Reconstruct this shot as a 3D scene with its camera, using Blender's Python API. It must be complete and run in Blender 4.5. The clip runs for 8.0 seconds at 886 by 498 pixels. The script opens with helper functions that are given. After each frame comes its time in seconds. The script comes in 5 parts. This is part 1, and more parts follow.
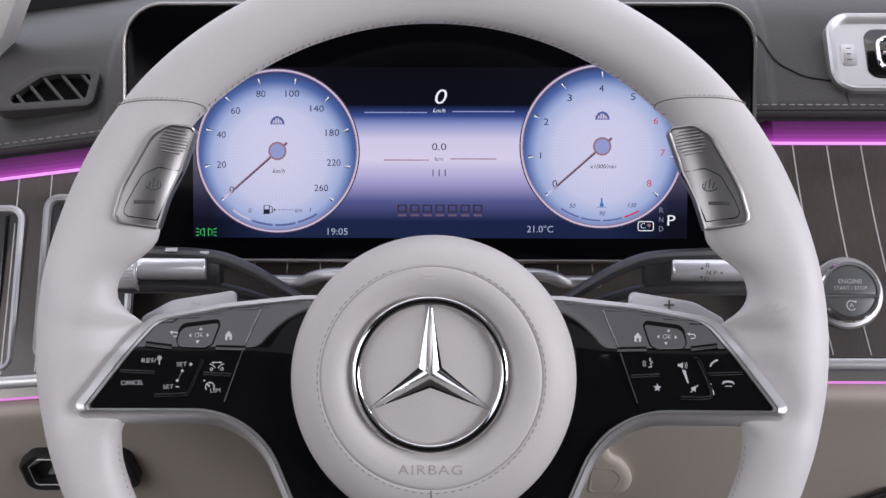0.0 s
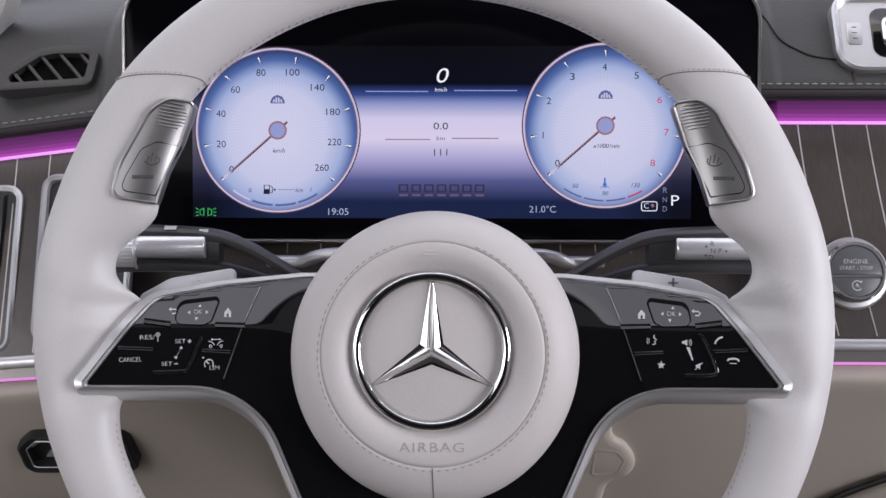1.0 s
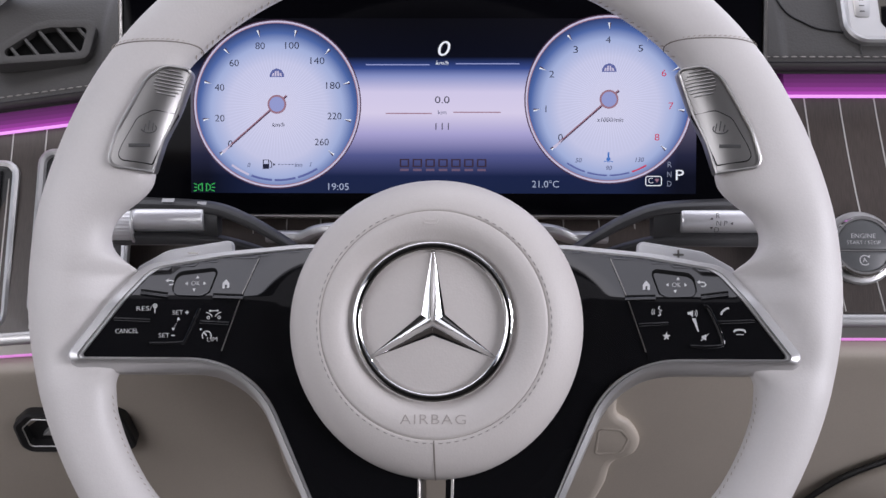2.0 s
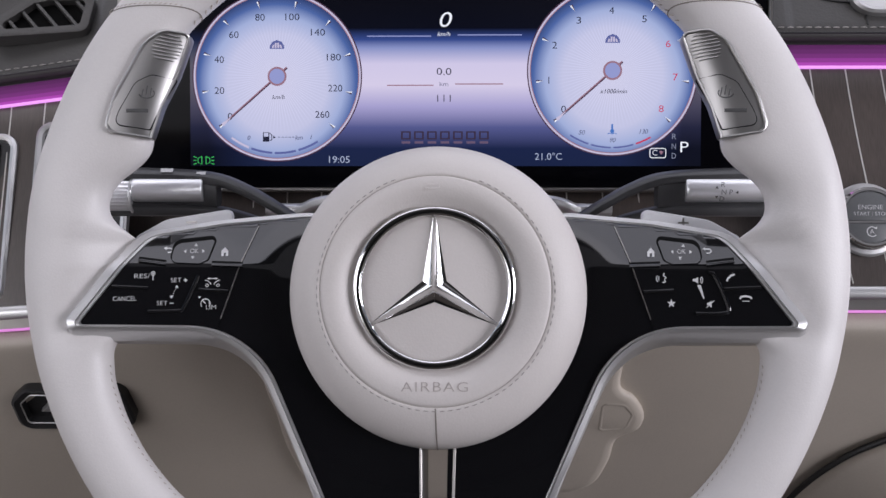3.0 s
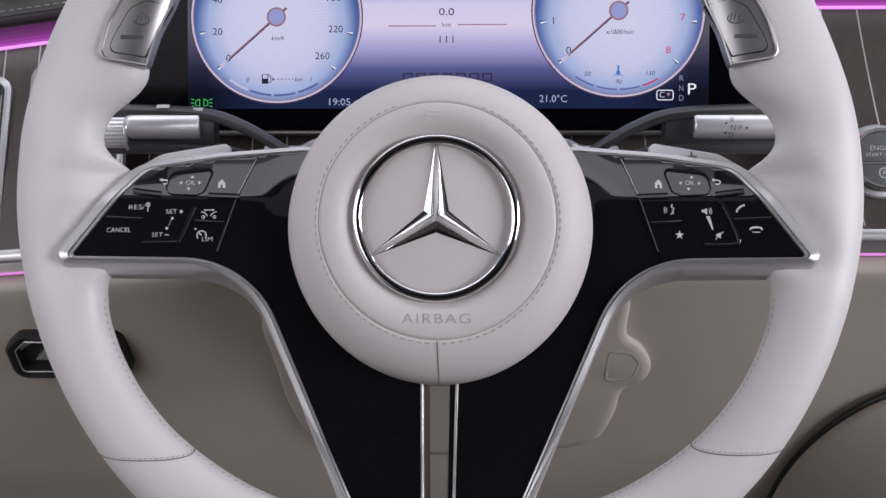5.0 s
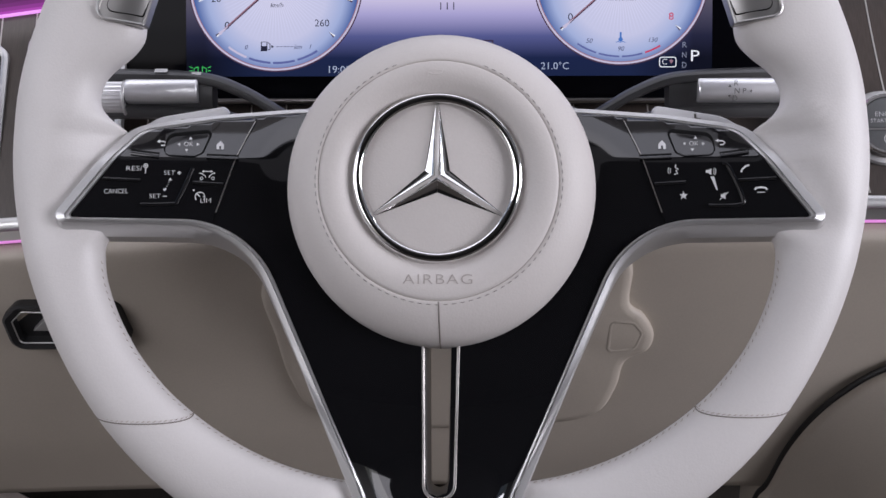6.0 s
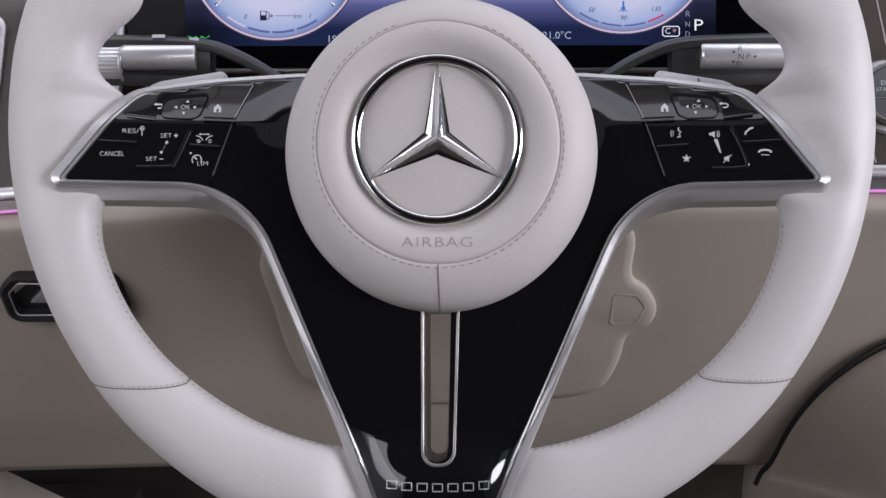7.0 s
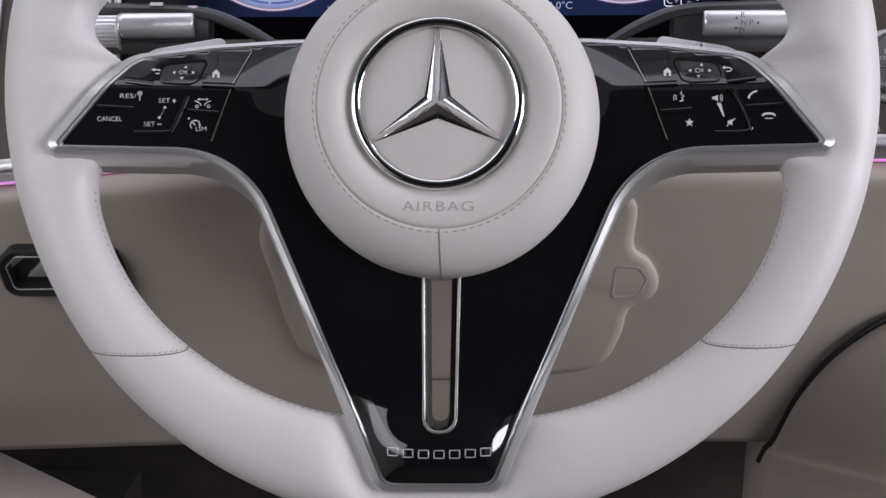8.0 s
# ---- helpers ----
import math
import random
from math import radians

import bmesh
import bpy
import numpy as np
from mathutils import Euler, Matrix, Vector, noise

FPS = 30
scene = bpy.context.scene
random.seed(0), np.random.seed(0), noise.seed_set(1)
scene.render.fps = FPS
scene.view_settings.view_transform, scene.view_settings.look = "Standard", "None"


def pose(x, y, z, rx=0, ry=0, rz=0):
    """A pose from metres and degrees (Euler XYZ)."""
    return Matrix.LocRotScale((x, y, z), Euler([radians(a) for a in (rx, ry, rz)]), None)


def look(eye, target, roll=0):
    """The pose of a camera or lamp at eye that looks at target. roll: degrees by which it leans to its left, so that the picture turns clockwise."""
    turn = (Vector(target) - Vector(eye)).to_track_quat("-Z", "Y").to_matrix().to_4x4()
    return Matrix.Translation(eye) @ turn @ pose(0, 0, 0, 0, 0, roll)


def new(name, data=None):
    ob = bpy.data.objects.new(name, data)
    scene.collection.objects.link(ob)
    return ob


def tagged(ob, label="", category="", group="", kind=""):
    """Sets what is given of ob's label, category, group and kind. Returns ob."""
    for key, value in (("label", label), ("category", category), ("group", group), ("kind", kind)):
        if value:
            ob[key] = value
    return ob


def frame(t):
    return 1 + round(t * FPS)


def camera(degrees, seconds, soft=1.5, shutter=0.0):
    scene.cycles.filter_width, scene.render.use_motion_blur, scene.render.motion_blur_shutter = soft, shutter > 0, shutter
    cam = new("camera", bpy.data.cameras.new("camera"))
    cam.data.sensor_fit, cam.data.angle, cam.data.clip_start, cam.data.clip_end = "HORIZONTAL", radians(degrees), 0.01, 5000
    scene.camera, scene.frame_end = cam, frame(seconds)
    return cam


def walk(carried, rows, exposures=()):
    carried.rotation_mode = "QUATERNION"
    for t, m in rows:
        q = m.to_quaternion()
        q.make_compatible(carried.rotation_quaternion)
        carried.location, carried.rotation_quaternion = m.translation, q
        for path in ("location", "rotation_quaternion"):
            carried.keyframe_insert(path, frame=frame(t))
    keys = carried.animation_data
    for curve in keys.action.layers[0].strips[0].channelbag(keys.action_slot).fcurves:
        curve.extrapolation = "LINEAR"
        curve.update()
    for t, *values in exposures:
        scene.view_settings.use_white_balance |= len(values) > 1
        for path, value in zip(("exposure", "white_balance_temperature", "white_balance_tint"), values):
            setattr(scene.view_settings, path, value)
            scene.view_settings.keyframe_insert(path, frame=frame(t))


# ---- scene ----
cam = camera(44.1, 8.0)
PATH = [
    (0, (0.011, -0.045, 1.12), (-0.007, 1.864, 0.522), 0.0),
    (0.5, (0.011, -0.043, 1.115), (-0.008, 1.865, 0.515), 0.0),
    (1, (0.011, -0.043, 1.107), (-0.01, 1.866, 0.51), -0.0),
    (1.5, (0.011, -0.041, 1.099), (-0.011, 1.868, 0.503), -0.0),
    (3, (0.012, -0.038, 1.072), (-0.019, 1.873, 0.483), -0.2),
    (3.5, (0.013, -0.037, 1.063), (-0.021, 1.875, 0.478), -0.2),
    (4, (0.012, -0.037, 1.054), (-0.021, 1.876, 0.47), -0.2),
    (4.5, (0.013, -0.036, 1.046), (-0.025, 1.876, 0.46), -0.2),
    (6, (0.012, -0.035, 1.019), (-0.026, 1.878, 0.434), -0.3),
    (6.5, (0.013, -0.035, 1.01), (-0.029, 1.878, 0.426), -0.3),
    (7, (0.014, -0.034, 1.001), (-0.032, 1.879, 0.42), -0.3),
    (7.5, (0.014, -0.034, 0.993), (-0.033, 1.879, 0.409), -0.3),
    (8, (0.013, -0.034, 0.986), (-0.031, 1.879, 0.402), -0.4),
]
walk(cam, [(t, look(eye, target, roll)) for t, eye, target, roll in PATH])

# ---------------------------------------------------------------- world, sun, light, exposure
world = bpy.data.worlds.new("overcast_sky")
scene.world = world
world.use_nodes = True
wn = world.node_tree.nodes
sky = wn.new("ShaderNodeTexSky")
sky.sky_type, sky.sun_disc = "NISHITA", False
sky.sun_elevation, sky.sun_rotation = radians(52), radians(200)
sky.air_density, sky.dust_density = 1.0, 4.0
wn["Background"].inputs["Strength"].default_value = 0.08
world.node_tree.links.new(sky.outputs["Color"], wn["Background"].inputs["Color"])

sun_data = bpy.data.lights.new("sun", "SUN")
sun_data.energy, sun_data.angle, sun_data.color = 0.5, radians(60), (1.0, 0.98, 0.96)
sun = new("sun", sun_data)
sun.matrix_world = look((-1.5, -3.0, 4.2), (0, 0.5, 0.9))


def window_lamp(name, size_x, size_y, power, eye, target, colour=(0.95, 0.93, 1.03)):
    d = bpy.data.lights.new(name, "AREA")
    d.shape, d.size, d.size_y, d.energy, d.color = "RECTANGLE", size_x, size_y, power, colour
    ob = new(name, d)
    ob.matrix_world = look(eye, target)
    return ob


# daylight that falls through the windscreen and the side windows
window_lamp("windscreen_light", 1.5, 1.0, 6.4, (0.0, 0.76, 1.42), (0.0, 0.44, 0.85))
# added fill just below the closed ceiling, mirrored in the upper keys
window_lamp("roof_fill_light", 1.5, 0.36, 0.3, (-0.05, 0.28, 1.47), (0.0, 0.40, 0.9))
window_lamp("driver_window_light", 1.0, 0.4, 3.1, (-0.71, -0.15, 1.22), (0.0, 0.45, 0.9))
window_lamp("passenger_window_light", 1.0, 0.42, 21.0, (1.4, -0.2, 1.22), (0.0, 0.45, 0.9))

# ---------------------------------------------------------------- materials


def nodes_of(name):
    m = bpy.data.materials.new(name)
    m.use_nodes = True
    return m, m.node_tree.nodes, m.node_tree.links, m.node_tree.nodes["Principled BSDF"]


def surface(name, colour, rough=0.5, metal=0.0, vary=0.06, grain=0.0, grain_size=0.0012, stain=0.03, coat=0.0, aniso=(1, 1, 1), spec=0.5):
    """A base colour varied at two scales, with roughness wear and a fine relief."""
    m, n, l, b = nodes_of(name)
    co = n.new("ShaderNodeTexCoord")
    big = n.new("ShaderNodeTexNoise")
    big.inputs["Scale"].default_value, big.inputs["Detail"].default_value = 1 / stain, 4
    small = n.new("ShaderNodeTexNoise")
    small.inputs["Scale"].default_value, small.inputs["Detail"].default_value = 1 / max(grain_size, 1e-4), 3
    mp = n.new("ShaderNodeMapping")
    mp.inputs["Scale"].default_value = aniso
    l.new(co.outputs["Object"], mp.inputs["Vector"])
    l.new(co.outputs["Object"], big.inputs["Vector"])
    l.new(mp.outputs["Vector"], small.inputs["Vector"])
    add = n.new("ShaderNodeMath")
    add.operation = "ADD"
    l.new(big.outputs["Fac"], add.inputs[0])
    l.new(small.outputs["Fac"], add.inputs[1])
    rng = n.new("ShaderNodeMapRange")
    rng.inputs["From Min"].default_value, rng.inputs["From Max"].default_value = 0.6, 1.4
    l.new(add.outputs[0], rng.inputs["Value"])
    mix = n.new("ShaderNodeMix")
    mix.data_type = "RGBA"
    mix.inputs["A"].default_value = (*[c * (1 - vary) for c in colour], 1)
    mix.inputs["B"].default_value = (*[min(1, c * (1 + vary)) for c in colour], 1)
    l.new(rng.outputs["Result"], mix.inputs["Factor"])
    l.new(mix.outputs["Result"], b.inputs["Base Color"])
    rr = n.new("ShaderNodeMapRange")
    rr.inputs["To Min"].default_value, rr.inputs["To Max"].default_value = rough * 0.88, min(1, rough * 1.12)
    l.new(big.outputs["Fac"], rr.inputs["Value"])
    l.new(rr.outputs["Result"], b.inputs["Roughness"])
    b.inputs["Metallic"].default_value = metal
    b.inputs["Coat Weight"].default_value = coat
    b.inputs["Coat Roughness"].default_value = 0.03
    b.inputs["Specular IOR Level"].default_value = spec
    if grain:
        bump = n.new("ShaderNodeBump")
        bump.inputs["Strength"].default_value, bump.inputs["Distance"].default_value = grain, 0.0004
        l.new(small.outputs["Fac"], bump.inputs["Height"])
        l.new(bump.outputs["Normal"], b.inputs["Normal"])
    return m


def leather(name, colour, rough=0.42, cell=0.0011, depth=0.25, vary=0.04):
    """Grained hide: small cells, soft creases and a slight change of tone."""
    m = surface(name, colour, rough, vary=vary, stain=0.04)
    n, l = m.node_tree.nodes, m.node_tree.links
    co = n.new("ShaderNodeTexCoord")
    v = n.new("ShaderNodeTexVoronoi")
    v.inputs["Scale"].default_value = 1 / cell
    crease = n.new("ShaderNodeTexNoise")
    crease.inputs["Scale"].default_value, crease.inputs["Detail"].default_value = 160, 5
    l.new(co.outputs["Object"], v.inputs["Vector"])
    l.new(co.outputs["Object"], crease.inputs["Vector"])
    s = n.new("ShaderNodeMath")
    s.operation = "MULTIPLY_ADD"
    s.inputs[1].default_value = 1.2
    l.new(crease.outputs["Fac"], s.inputs[0])
    l.new(v.outputs["Distance"], s.inputs[2])
    bump = n.new("ShaderNodeBump")
    bump.inputs["Strength"].default_value, bump.inputs["Distance"].default_value = depth, 0.00025
    l.new(s.outputs[0], bump.inputs["Height"])
    l.new(bump.outputs["Normal"], n["Principled BSDF"].inputs["Normal"])
    return m


def glow(name, colour, power=1.0, base=(0.01, 0.01, 0.012)):
    """A lit part of a screen or a lamp."""
    m, n, l, b = nodes_of(name)
    b.inputs["Base Color"].default_value = (*base, 1)
    b.inputs["Roughness"].default_value = 0.35
    b.inputs["Specular IOR Level"].default_value = 0.05
    b.inputs["Emission Color"].default_value = (*colour, 1)
    b.inputs["Emission Strength"].default_value = power
    return m


CREAM = leather("cream_leather", (0.64, 0.615, 0.60), 0.46, 0.0009, 0.17, 0.03)
CREAM_PAD = leather("cream_airbag_leather", (0.61, 0.575, 0.55), 0.52, 0.0010, 0.2, 0.03)
CREAM_DASH = leather("cream_dash_leather", (0.445, 0.395, 0.335), 0.55, 0.0011, 0.1, 0.05)
GREY_DASH = leather("grey_dash_leather", (0.046, 0.044, 0.042), 0.5, 0.0014, 0.4, 0.08)
GREY_ROLL = leather("dark_grey_leather", (0.05, 0.048, 0.046), 0.5, 0.0014, 0.4, 0.08)
THREAD = surface("cream_thread", (0.42, 0.37, 0.32), 0.8, vary=0.15)
THREAD_GREY = surface("grey_thread", (0.32, 0.30, 0.28), 0.8, vary=0.15)
GROOVE = surface("seam_leather", (0.20, 0.175, 0.155), 0.8)
GROOVE_SOFT = surface("soft_seam_leather", (0.40, 0.365, 0.335), 0.8)
SATIN = surface("satin_silver", (0.60, 0.595, 0.59), 0.38, 0.8, vary=0.04, grain=0.03, grain_size=0.0006, aniso=(1, 6, 6))
SATIN_DARK = surface("satin_grey_metal", (0.42, 0.40, 0.38), 0.3, 1.0, vary=0.05, grain=0.03, grain_size=0.0006)
# satin silver lightened in colour to stand in for sky mirrored in the paddles
PALE_METAL = surface("lit_satin_metal", (0.80, 0.80, 0.81), 0.38, 0.2, vary=0.03, grain=0.03, grain_size=0.0005)
# darkened satin metal: the slot's shade and dark reflections are in its colour
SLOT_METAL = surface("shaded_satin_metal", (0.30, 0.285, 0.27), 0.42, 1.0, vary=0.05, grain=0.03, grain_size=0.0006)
SLEEVE = surface("brushed_aluminium", (0.88, 0.88, 0.89), 0.32, 0.7, vary=0.04, grain=0.05, grain_size=0.0005, aniso=(8, 1, 1))
SWITCH = surface("satin_switch_metal", (0.44, 0.43, 0.42), 0.38, 1.0, vary=0.03, grain=0.02, grain_size=0.0005)
# near-black that stands in for shade in wells, gaps and beside keys
VOID = surface("depth_shade_black", (0.004, 0.004, 0.004), 0.8, spec=0.1)
STITCH_HOLE = surface("grey_stitching", (0.30, 0.28, 0.26), 0.7, vary=0.1)
CHROME = surface("polished_chrome", (0.76, 0.755, 0.75), 0.07, 1.0, vary=0.02)
GLOSS = surface("gloss_black_lacquer", (0.006, 0.006, 0.007), 0.06, vary=0.1, coat=0.5)
GLASS_BLACK = surface("black_display_glass", (0.002, 0.002, 0.003), 0.1, vary=0.1, spec=0.06)
BLACK = surface("black_plastic", (0.016, 0.016, 0.017), 0.42, vary=0.1, grain=0.15, grain_size=0.0005)
STALK_GREY = surface("soft_grey_plastic", (0.045, 0.045, 0.046), 0.4, vary=0.08, grain=0.15, grain_size=0.0005)
CARPET = surface("dark_carpet", (0.055, 0.047, 0.041), 0.95, vary=0.35, grain=0.9, grain_size=0.0012)
HEADLINER = surface("pale_headliner", (0.60, 0.58, 0.55), 0.9, vary=0.05, grain=0.3)
# near-black for unseen surfaces that the lacquer and chrome mirror
DARK_LINING = surface("charcoal_lining", (0.018, 0.017, 0.016), 0.9, vary=0.1, grain=0.3)
CONCRETE = surface("grey_concrete", (0.32, 0.32, 0.31), 0.8, vary=0.12, stain=0.6, grain=0.3, grain_size=0.01)
INLAY = surface("pale_inlay", (0.62, 0.60, 0.57), 0.3, 0.6)
PRINT = surface("white_print", (0.6, 0.6, 0.6), 0.5)
MARK_GREY = surface("engraved_grey", (0.10, 0.10, 0.10), 0.5, 0.5)
PRINT_DARK = surface("dark_print", (0.05, 0.05, 0.05), 0.5)
# airbag leather made darker to carry the shadows of the raised letters
EMBOSS = leather("emboss_shade_leather", (0.39, 0.355, 0.33), 0.5, 0.0010, 0.12, 0.03)


def walnut():
    m = surface("dark_walnut", (0.060, 0.048, 0.042), 0.34, vary=0.35, grain=0.25, grain_size=0.0016, aniso=(3.0, 0.35, 0.16), coat=0.15, stain=0.05)
    return m


WOOD = walnut()
# glow in falling steps for the light that the magenta line throws upwards
MAGENTA_SPILL = [glow("magenta_light_spill", (0.40, 0.05, 0.42), p, (0.12, 0.03, 0.12)) for p in (0.80, 0.42, 0.19, 0.08, 0.025)]
MAGENTA_CORE = glow("bright_magenta_light", (0.80, 0.34, 0.88), 0.95, (0.3, 0.1, 0.3))
PINK_LINE = glow("pink_light_line", (0.75, 0.28, 0.70), 0.8, (0.3, 0.1, 0.3))
LIT_WHITE = glow("lit_white", (0.88, 0.90, 1.0), 0.95)
LIT_PALE = glow("lit_pale_blue", (0.36, 0.41, 0.58), 1.0)
LIT_GREY = glow("lit_grey", (0.22, 0.24, 0.34), 1.0)
LIT_DARK = glow("lit_dark_figures", (0.012, 0.013, 0.034), 1.0)
LIT_SLATE = glow("lit_slate", (0.07, 0.08, 0.17), 1.0)
LIT_SCALE = glow("lit_scale_blue", (0.10, 0.12, 0.33), 1.0)
LIT_ROSE = glow("lit_rose_gold", (0.30, 0.16, 0.22), 1.0)
LIT_WORD = glow("lit_word_brown", (0.035, 0.02, 0.04), 1.0)
LIT_MARK = glow("lit_mauve", (0.13, 0.085, 0.15), 1.0)
LIT_RIM = glow("lit_pale_rim", (0.55, 0.50, 0.68), 1.0)
LIT_PLUM = glow("lit_plum_edge", (0.06, 0.03, 0.06), 1.0)
LIT_RED = glow("lit_red", (0.55, 0.03, 0.09), 1.0)
LIT_GREEN = glow("lit_green", (0.05, 0.55, 0.12), 1.0)
LIT_BLUE = glow("lit_blue", (0.05, 0.16, 0.50), 1.0)
LIT_CAP = glow("lit_lavender_cap", (0.28, 0.31, 0.60), 1.0)


def dial_glow():
    """Lit dial: pale lavender in the middle, deep blue towards the upper rim, with fine rays."""
    m, n, l, b = nodes_of("lit_dial")
    co = n.new("ShaderNodeTexCoord")
    sep = n.new("ShaderNodeSeparateXYZ")
    l.new(co.outputs["Object"], sep.inputs[0])

    def math_node(op, a, c):
        q = n.new("ShaderNodeMath")
        q.operation = op
        for i, v in enumerate((a, c)):
            if isinstance(v, (int, float)):
                q.inputs[i].default_value = v
            elif v is not None:
                l.new(v, q.inputs[i])
        return q.outputs[0]

    x, y = sep.outputs["X"], sep.outputs["Y"]
    low = math_node("ADD", y, 0.004)
    r = math_node("DIVIDE", math_node("SQRT", math_node("ADD", math_node("MULTIPLY", x, x), math_node("MULTIPLY", low, low)), None), 0.0515)
    ramp = n.new("ShaderNodeValToRGB")
    e = ramp.color_ramp.elements
    e[0].position, e[0].color = 0.0, (0.60, 0.59, 0.78, 1)
    e[1].position, e[1].color = 1.0, (0.008, 0.016, 0.08, 1)
    for p, c in ((0.55, (0.55, 0.56, 0.78, 1)), (0.74, (0.36, 0.43, 0.70, 1)), (0.87, (0.07, 0.13, 0.37, 1))):
        q = e.new(p)
        q.color = c
    l.new(r, ramp.inputs[0])
    ang = math_node("ARCTAN2", y, x)
    rays = math_node("POWER", math_node("ABSOLUTE", math_node("SINE", math_node("MULTIPLY", ang, 45.0), None), None), 6.0)
    rad = math_node("SQRT", math_node("ADD", math_node("MULTIPLY", x, x), math_node("MULTIPLY", y, y)), None)
    near = n.new("ShaderNodeMapRange")
    near.inputs["From Min"].default_value, near.inputs["From Max"].default_value = 0.034, 0.016
    l.new(rad, near.inputs["Value"])
    gain = math_node("ADD", math_node("MULTIPLY", math_node("MULTIPLY", rays, near.outputs["Result"]), 0.16), 0.97)
    b.inputs["Base Color"].default_value = (0.01, 0.01, 0.012, 1)
    b.inputs["Roughness"].default_value = 0.3
    b.inputs["Specular IOR Level"].default_value = 0.05
    l.new(ramp.outputs["Color"], b.inputs["Emission Color"])
    l.new(gain, b.inputs["Emission Strength"])
    return m


def screen_glow():
    """Lit middle of the screen: a pale band between dark blue edges."""
    m, n, l, b = nodes_of("lit_screen")
    co = n.new("ShaderNodeTexCoord")
    sep = n.new("ShaderNodeSeparateXYZ")
    l.new(co.outputs["Object"], sep.inputs[0])
    rng = n.new("ShaderNodeMapRange")
    rng.inputs["From Min"].default_value, rng.inputs["From Max"].default_value = -0.053, 0.047
    l.new(sep.outputs["Y"], rng.inputs["Value"])
    ramp = n.new("ShaderNodeValToRGB")
    e = ramp.color_ramp.elements
    e[0].position, e[0].color = 0.0, (0.009, 0.016, 0.055, 1)
    e[1].position, e[1].color = 1.0, (0.001, 0.001, 0.002, 1)
    for p, c in ((0.10, (0.009, 0.016, 0.060, 1)), (0.22, (0.085, 0.095, 0.26, 1)), (0.34, (0.38, 0.35, 0.62, 1)), (0.46, (0.66, 0.60, 0.80, 1)),
                 (0.58, (0.62, 0.57, 0.79, 1)), (0.67, (0.24, 0.28, 0.55, 1)), (0.715, (0.035, 0.065, 0.25, 1)), (0.78, (0.0012, 0.002, 0.007, 1))):
        q = e.new(p)
        q.color = c
    l.new(rng.outputs["Result"], ramp.inputs[0])
    side = n.new("ShaderNodeMapRange")
    side.inputs["From Min"].default_value, side.inputs["From Max"].default_value = 0.135, 0.100
    side.inputs["To Min"].default_value = 0.16
    ab = n.new("ShaderNodeMath")
    ab.operation = "ABSOLUTE"
    l.new(sep.outputs["X"], ab.inputs[0])
    l.new(ab.outputs[0], side.inputs["Value"])
    b.inputs["Base Color"].default_value = (0.004, 0.004, 0.006, 1)
    b.inputs["Roughness"].default_value = 0.3
    b.inputs["Specular IOR Level"].default_value = 0.05
    l.new(ramp.outputs["Color"], b.inputs["Emission Color"])
    l.new(side.outputs["Result"], b.inputs["Emission Strength"])
    return m


LIT_DIAL, LIT_SCREEN = dial_glow(), screen_glow()

# ---------------------------------------------------------------- building helpers; all lengths below are in millimetres
MM = 0.001


def mesh_of(name, bm, material, sharp=32):
    bmesh.ops.scale(bm, vec=(MM, MM, MM), verts=bm.verts)
    bmesh.ops.recalc_face_normals(bm, faces=bm.faces)
    for f in bm.faces:
        f.smooth = True
    me = bpy.data.meshes.new(name)
    bm.to_mesh(me)
    bm.free()
    me.set_sharp_from_angle(angle=radians(sharp))
    me.materials.append(material)
    return me


def part(name, bm, material, parent, label="", sharp=32):
    ob = new(name, mesh_of(name, bm, material, sharp))
    ob.parent = parent
    return tagged(ob, label)


def thing(name, label, category, m=None, bm=None, material=None, group="", kind="", sharp=32):
    ob = new(name, mesh_of(name, bm, material, sharp) if bm else None)
    if m is not None:
        ob.matrix_world = m
    return tagged(ob, label, category, group, kind)


def rounded(poly, radii, steps=8):
    """A closed polygon with an arc of its own radius at each corner."""
    out = []
    k = len(poly)
    for i in range(k):
        p0, p, p1 = (Vector(poly[(i + j) % k]) for j in (-1, 0, 1))
        r = radii[i] if isinstance(radii, (list, tuple)) else radii
        a, c = (p0 - p), (p1 - p)
        la, lc = a.length, c.length
        a.normalize(), c.normalize()
        half = a.angle(c) / 2
        if r <= 0 or half > math.pi / 2 - 0.01:
            out.append(p)
            continue
        d = min(r / math.tan(half), la * 0.49, lc * 0.49)
        rr = d * math.tan(half)
        centre = p + (a + c).normalized() * (rr / math.sin(half))
        s, e = p + a * d - centre, p + c * d - centre
        turn = s.angle_signed(e)
        for j in range(steps + 1):
            t = -turn * j / steps
            out.append(centre + Vector((s.x * math.cos(t) - s.y * math.sin(t), s.x * math.sin(t) + s.y * math.cos(t))))
    return out


def inset(poly, w):
    """The polygon moved inwards by w, corner by corner."""
    k = len(poly)
    area = sum(poly[i][0] * poly[(i + 1) % k][1] - poly[(i + 1) % k][0] * poly[i][1] for i in range(k))
    sign = 1 if area > 0 else -1
    out = []
    for i in range(k):
        p0, p, p1 = (Vector(poly[(i + j) % k]) for j in (-1, 0, 1))
        a, c = (p - p0).normalized(), (p1 - p).normalized()
        na, nc = Vector((-a.y, a.x)) * sign, Vector((-c.y, c.x)) * sign
        m = (na + nc)
        m /= max(m.length_squared / 2, 0.05)
        out.append(p + m * w)
    return out


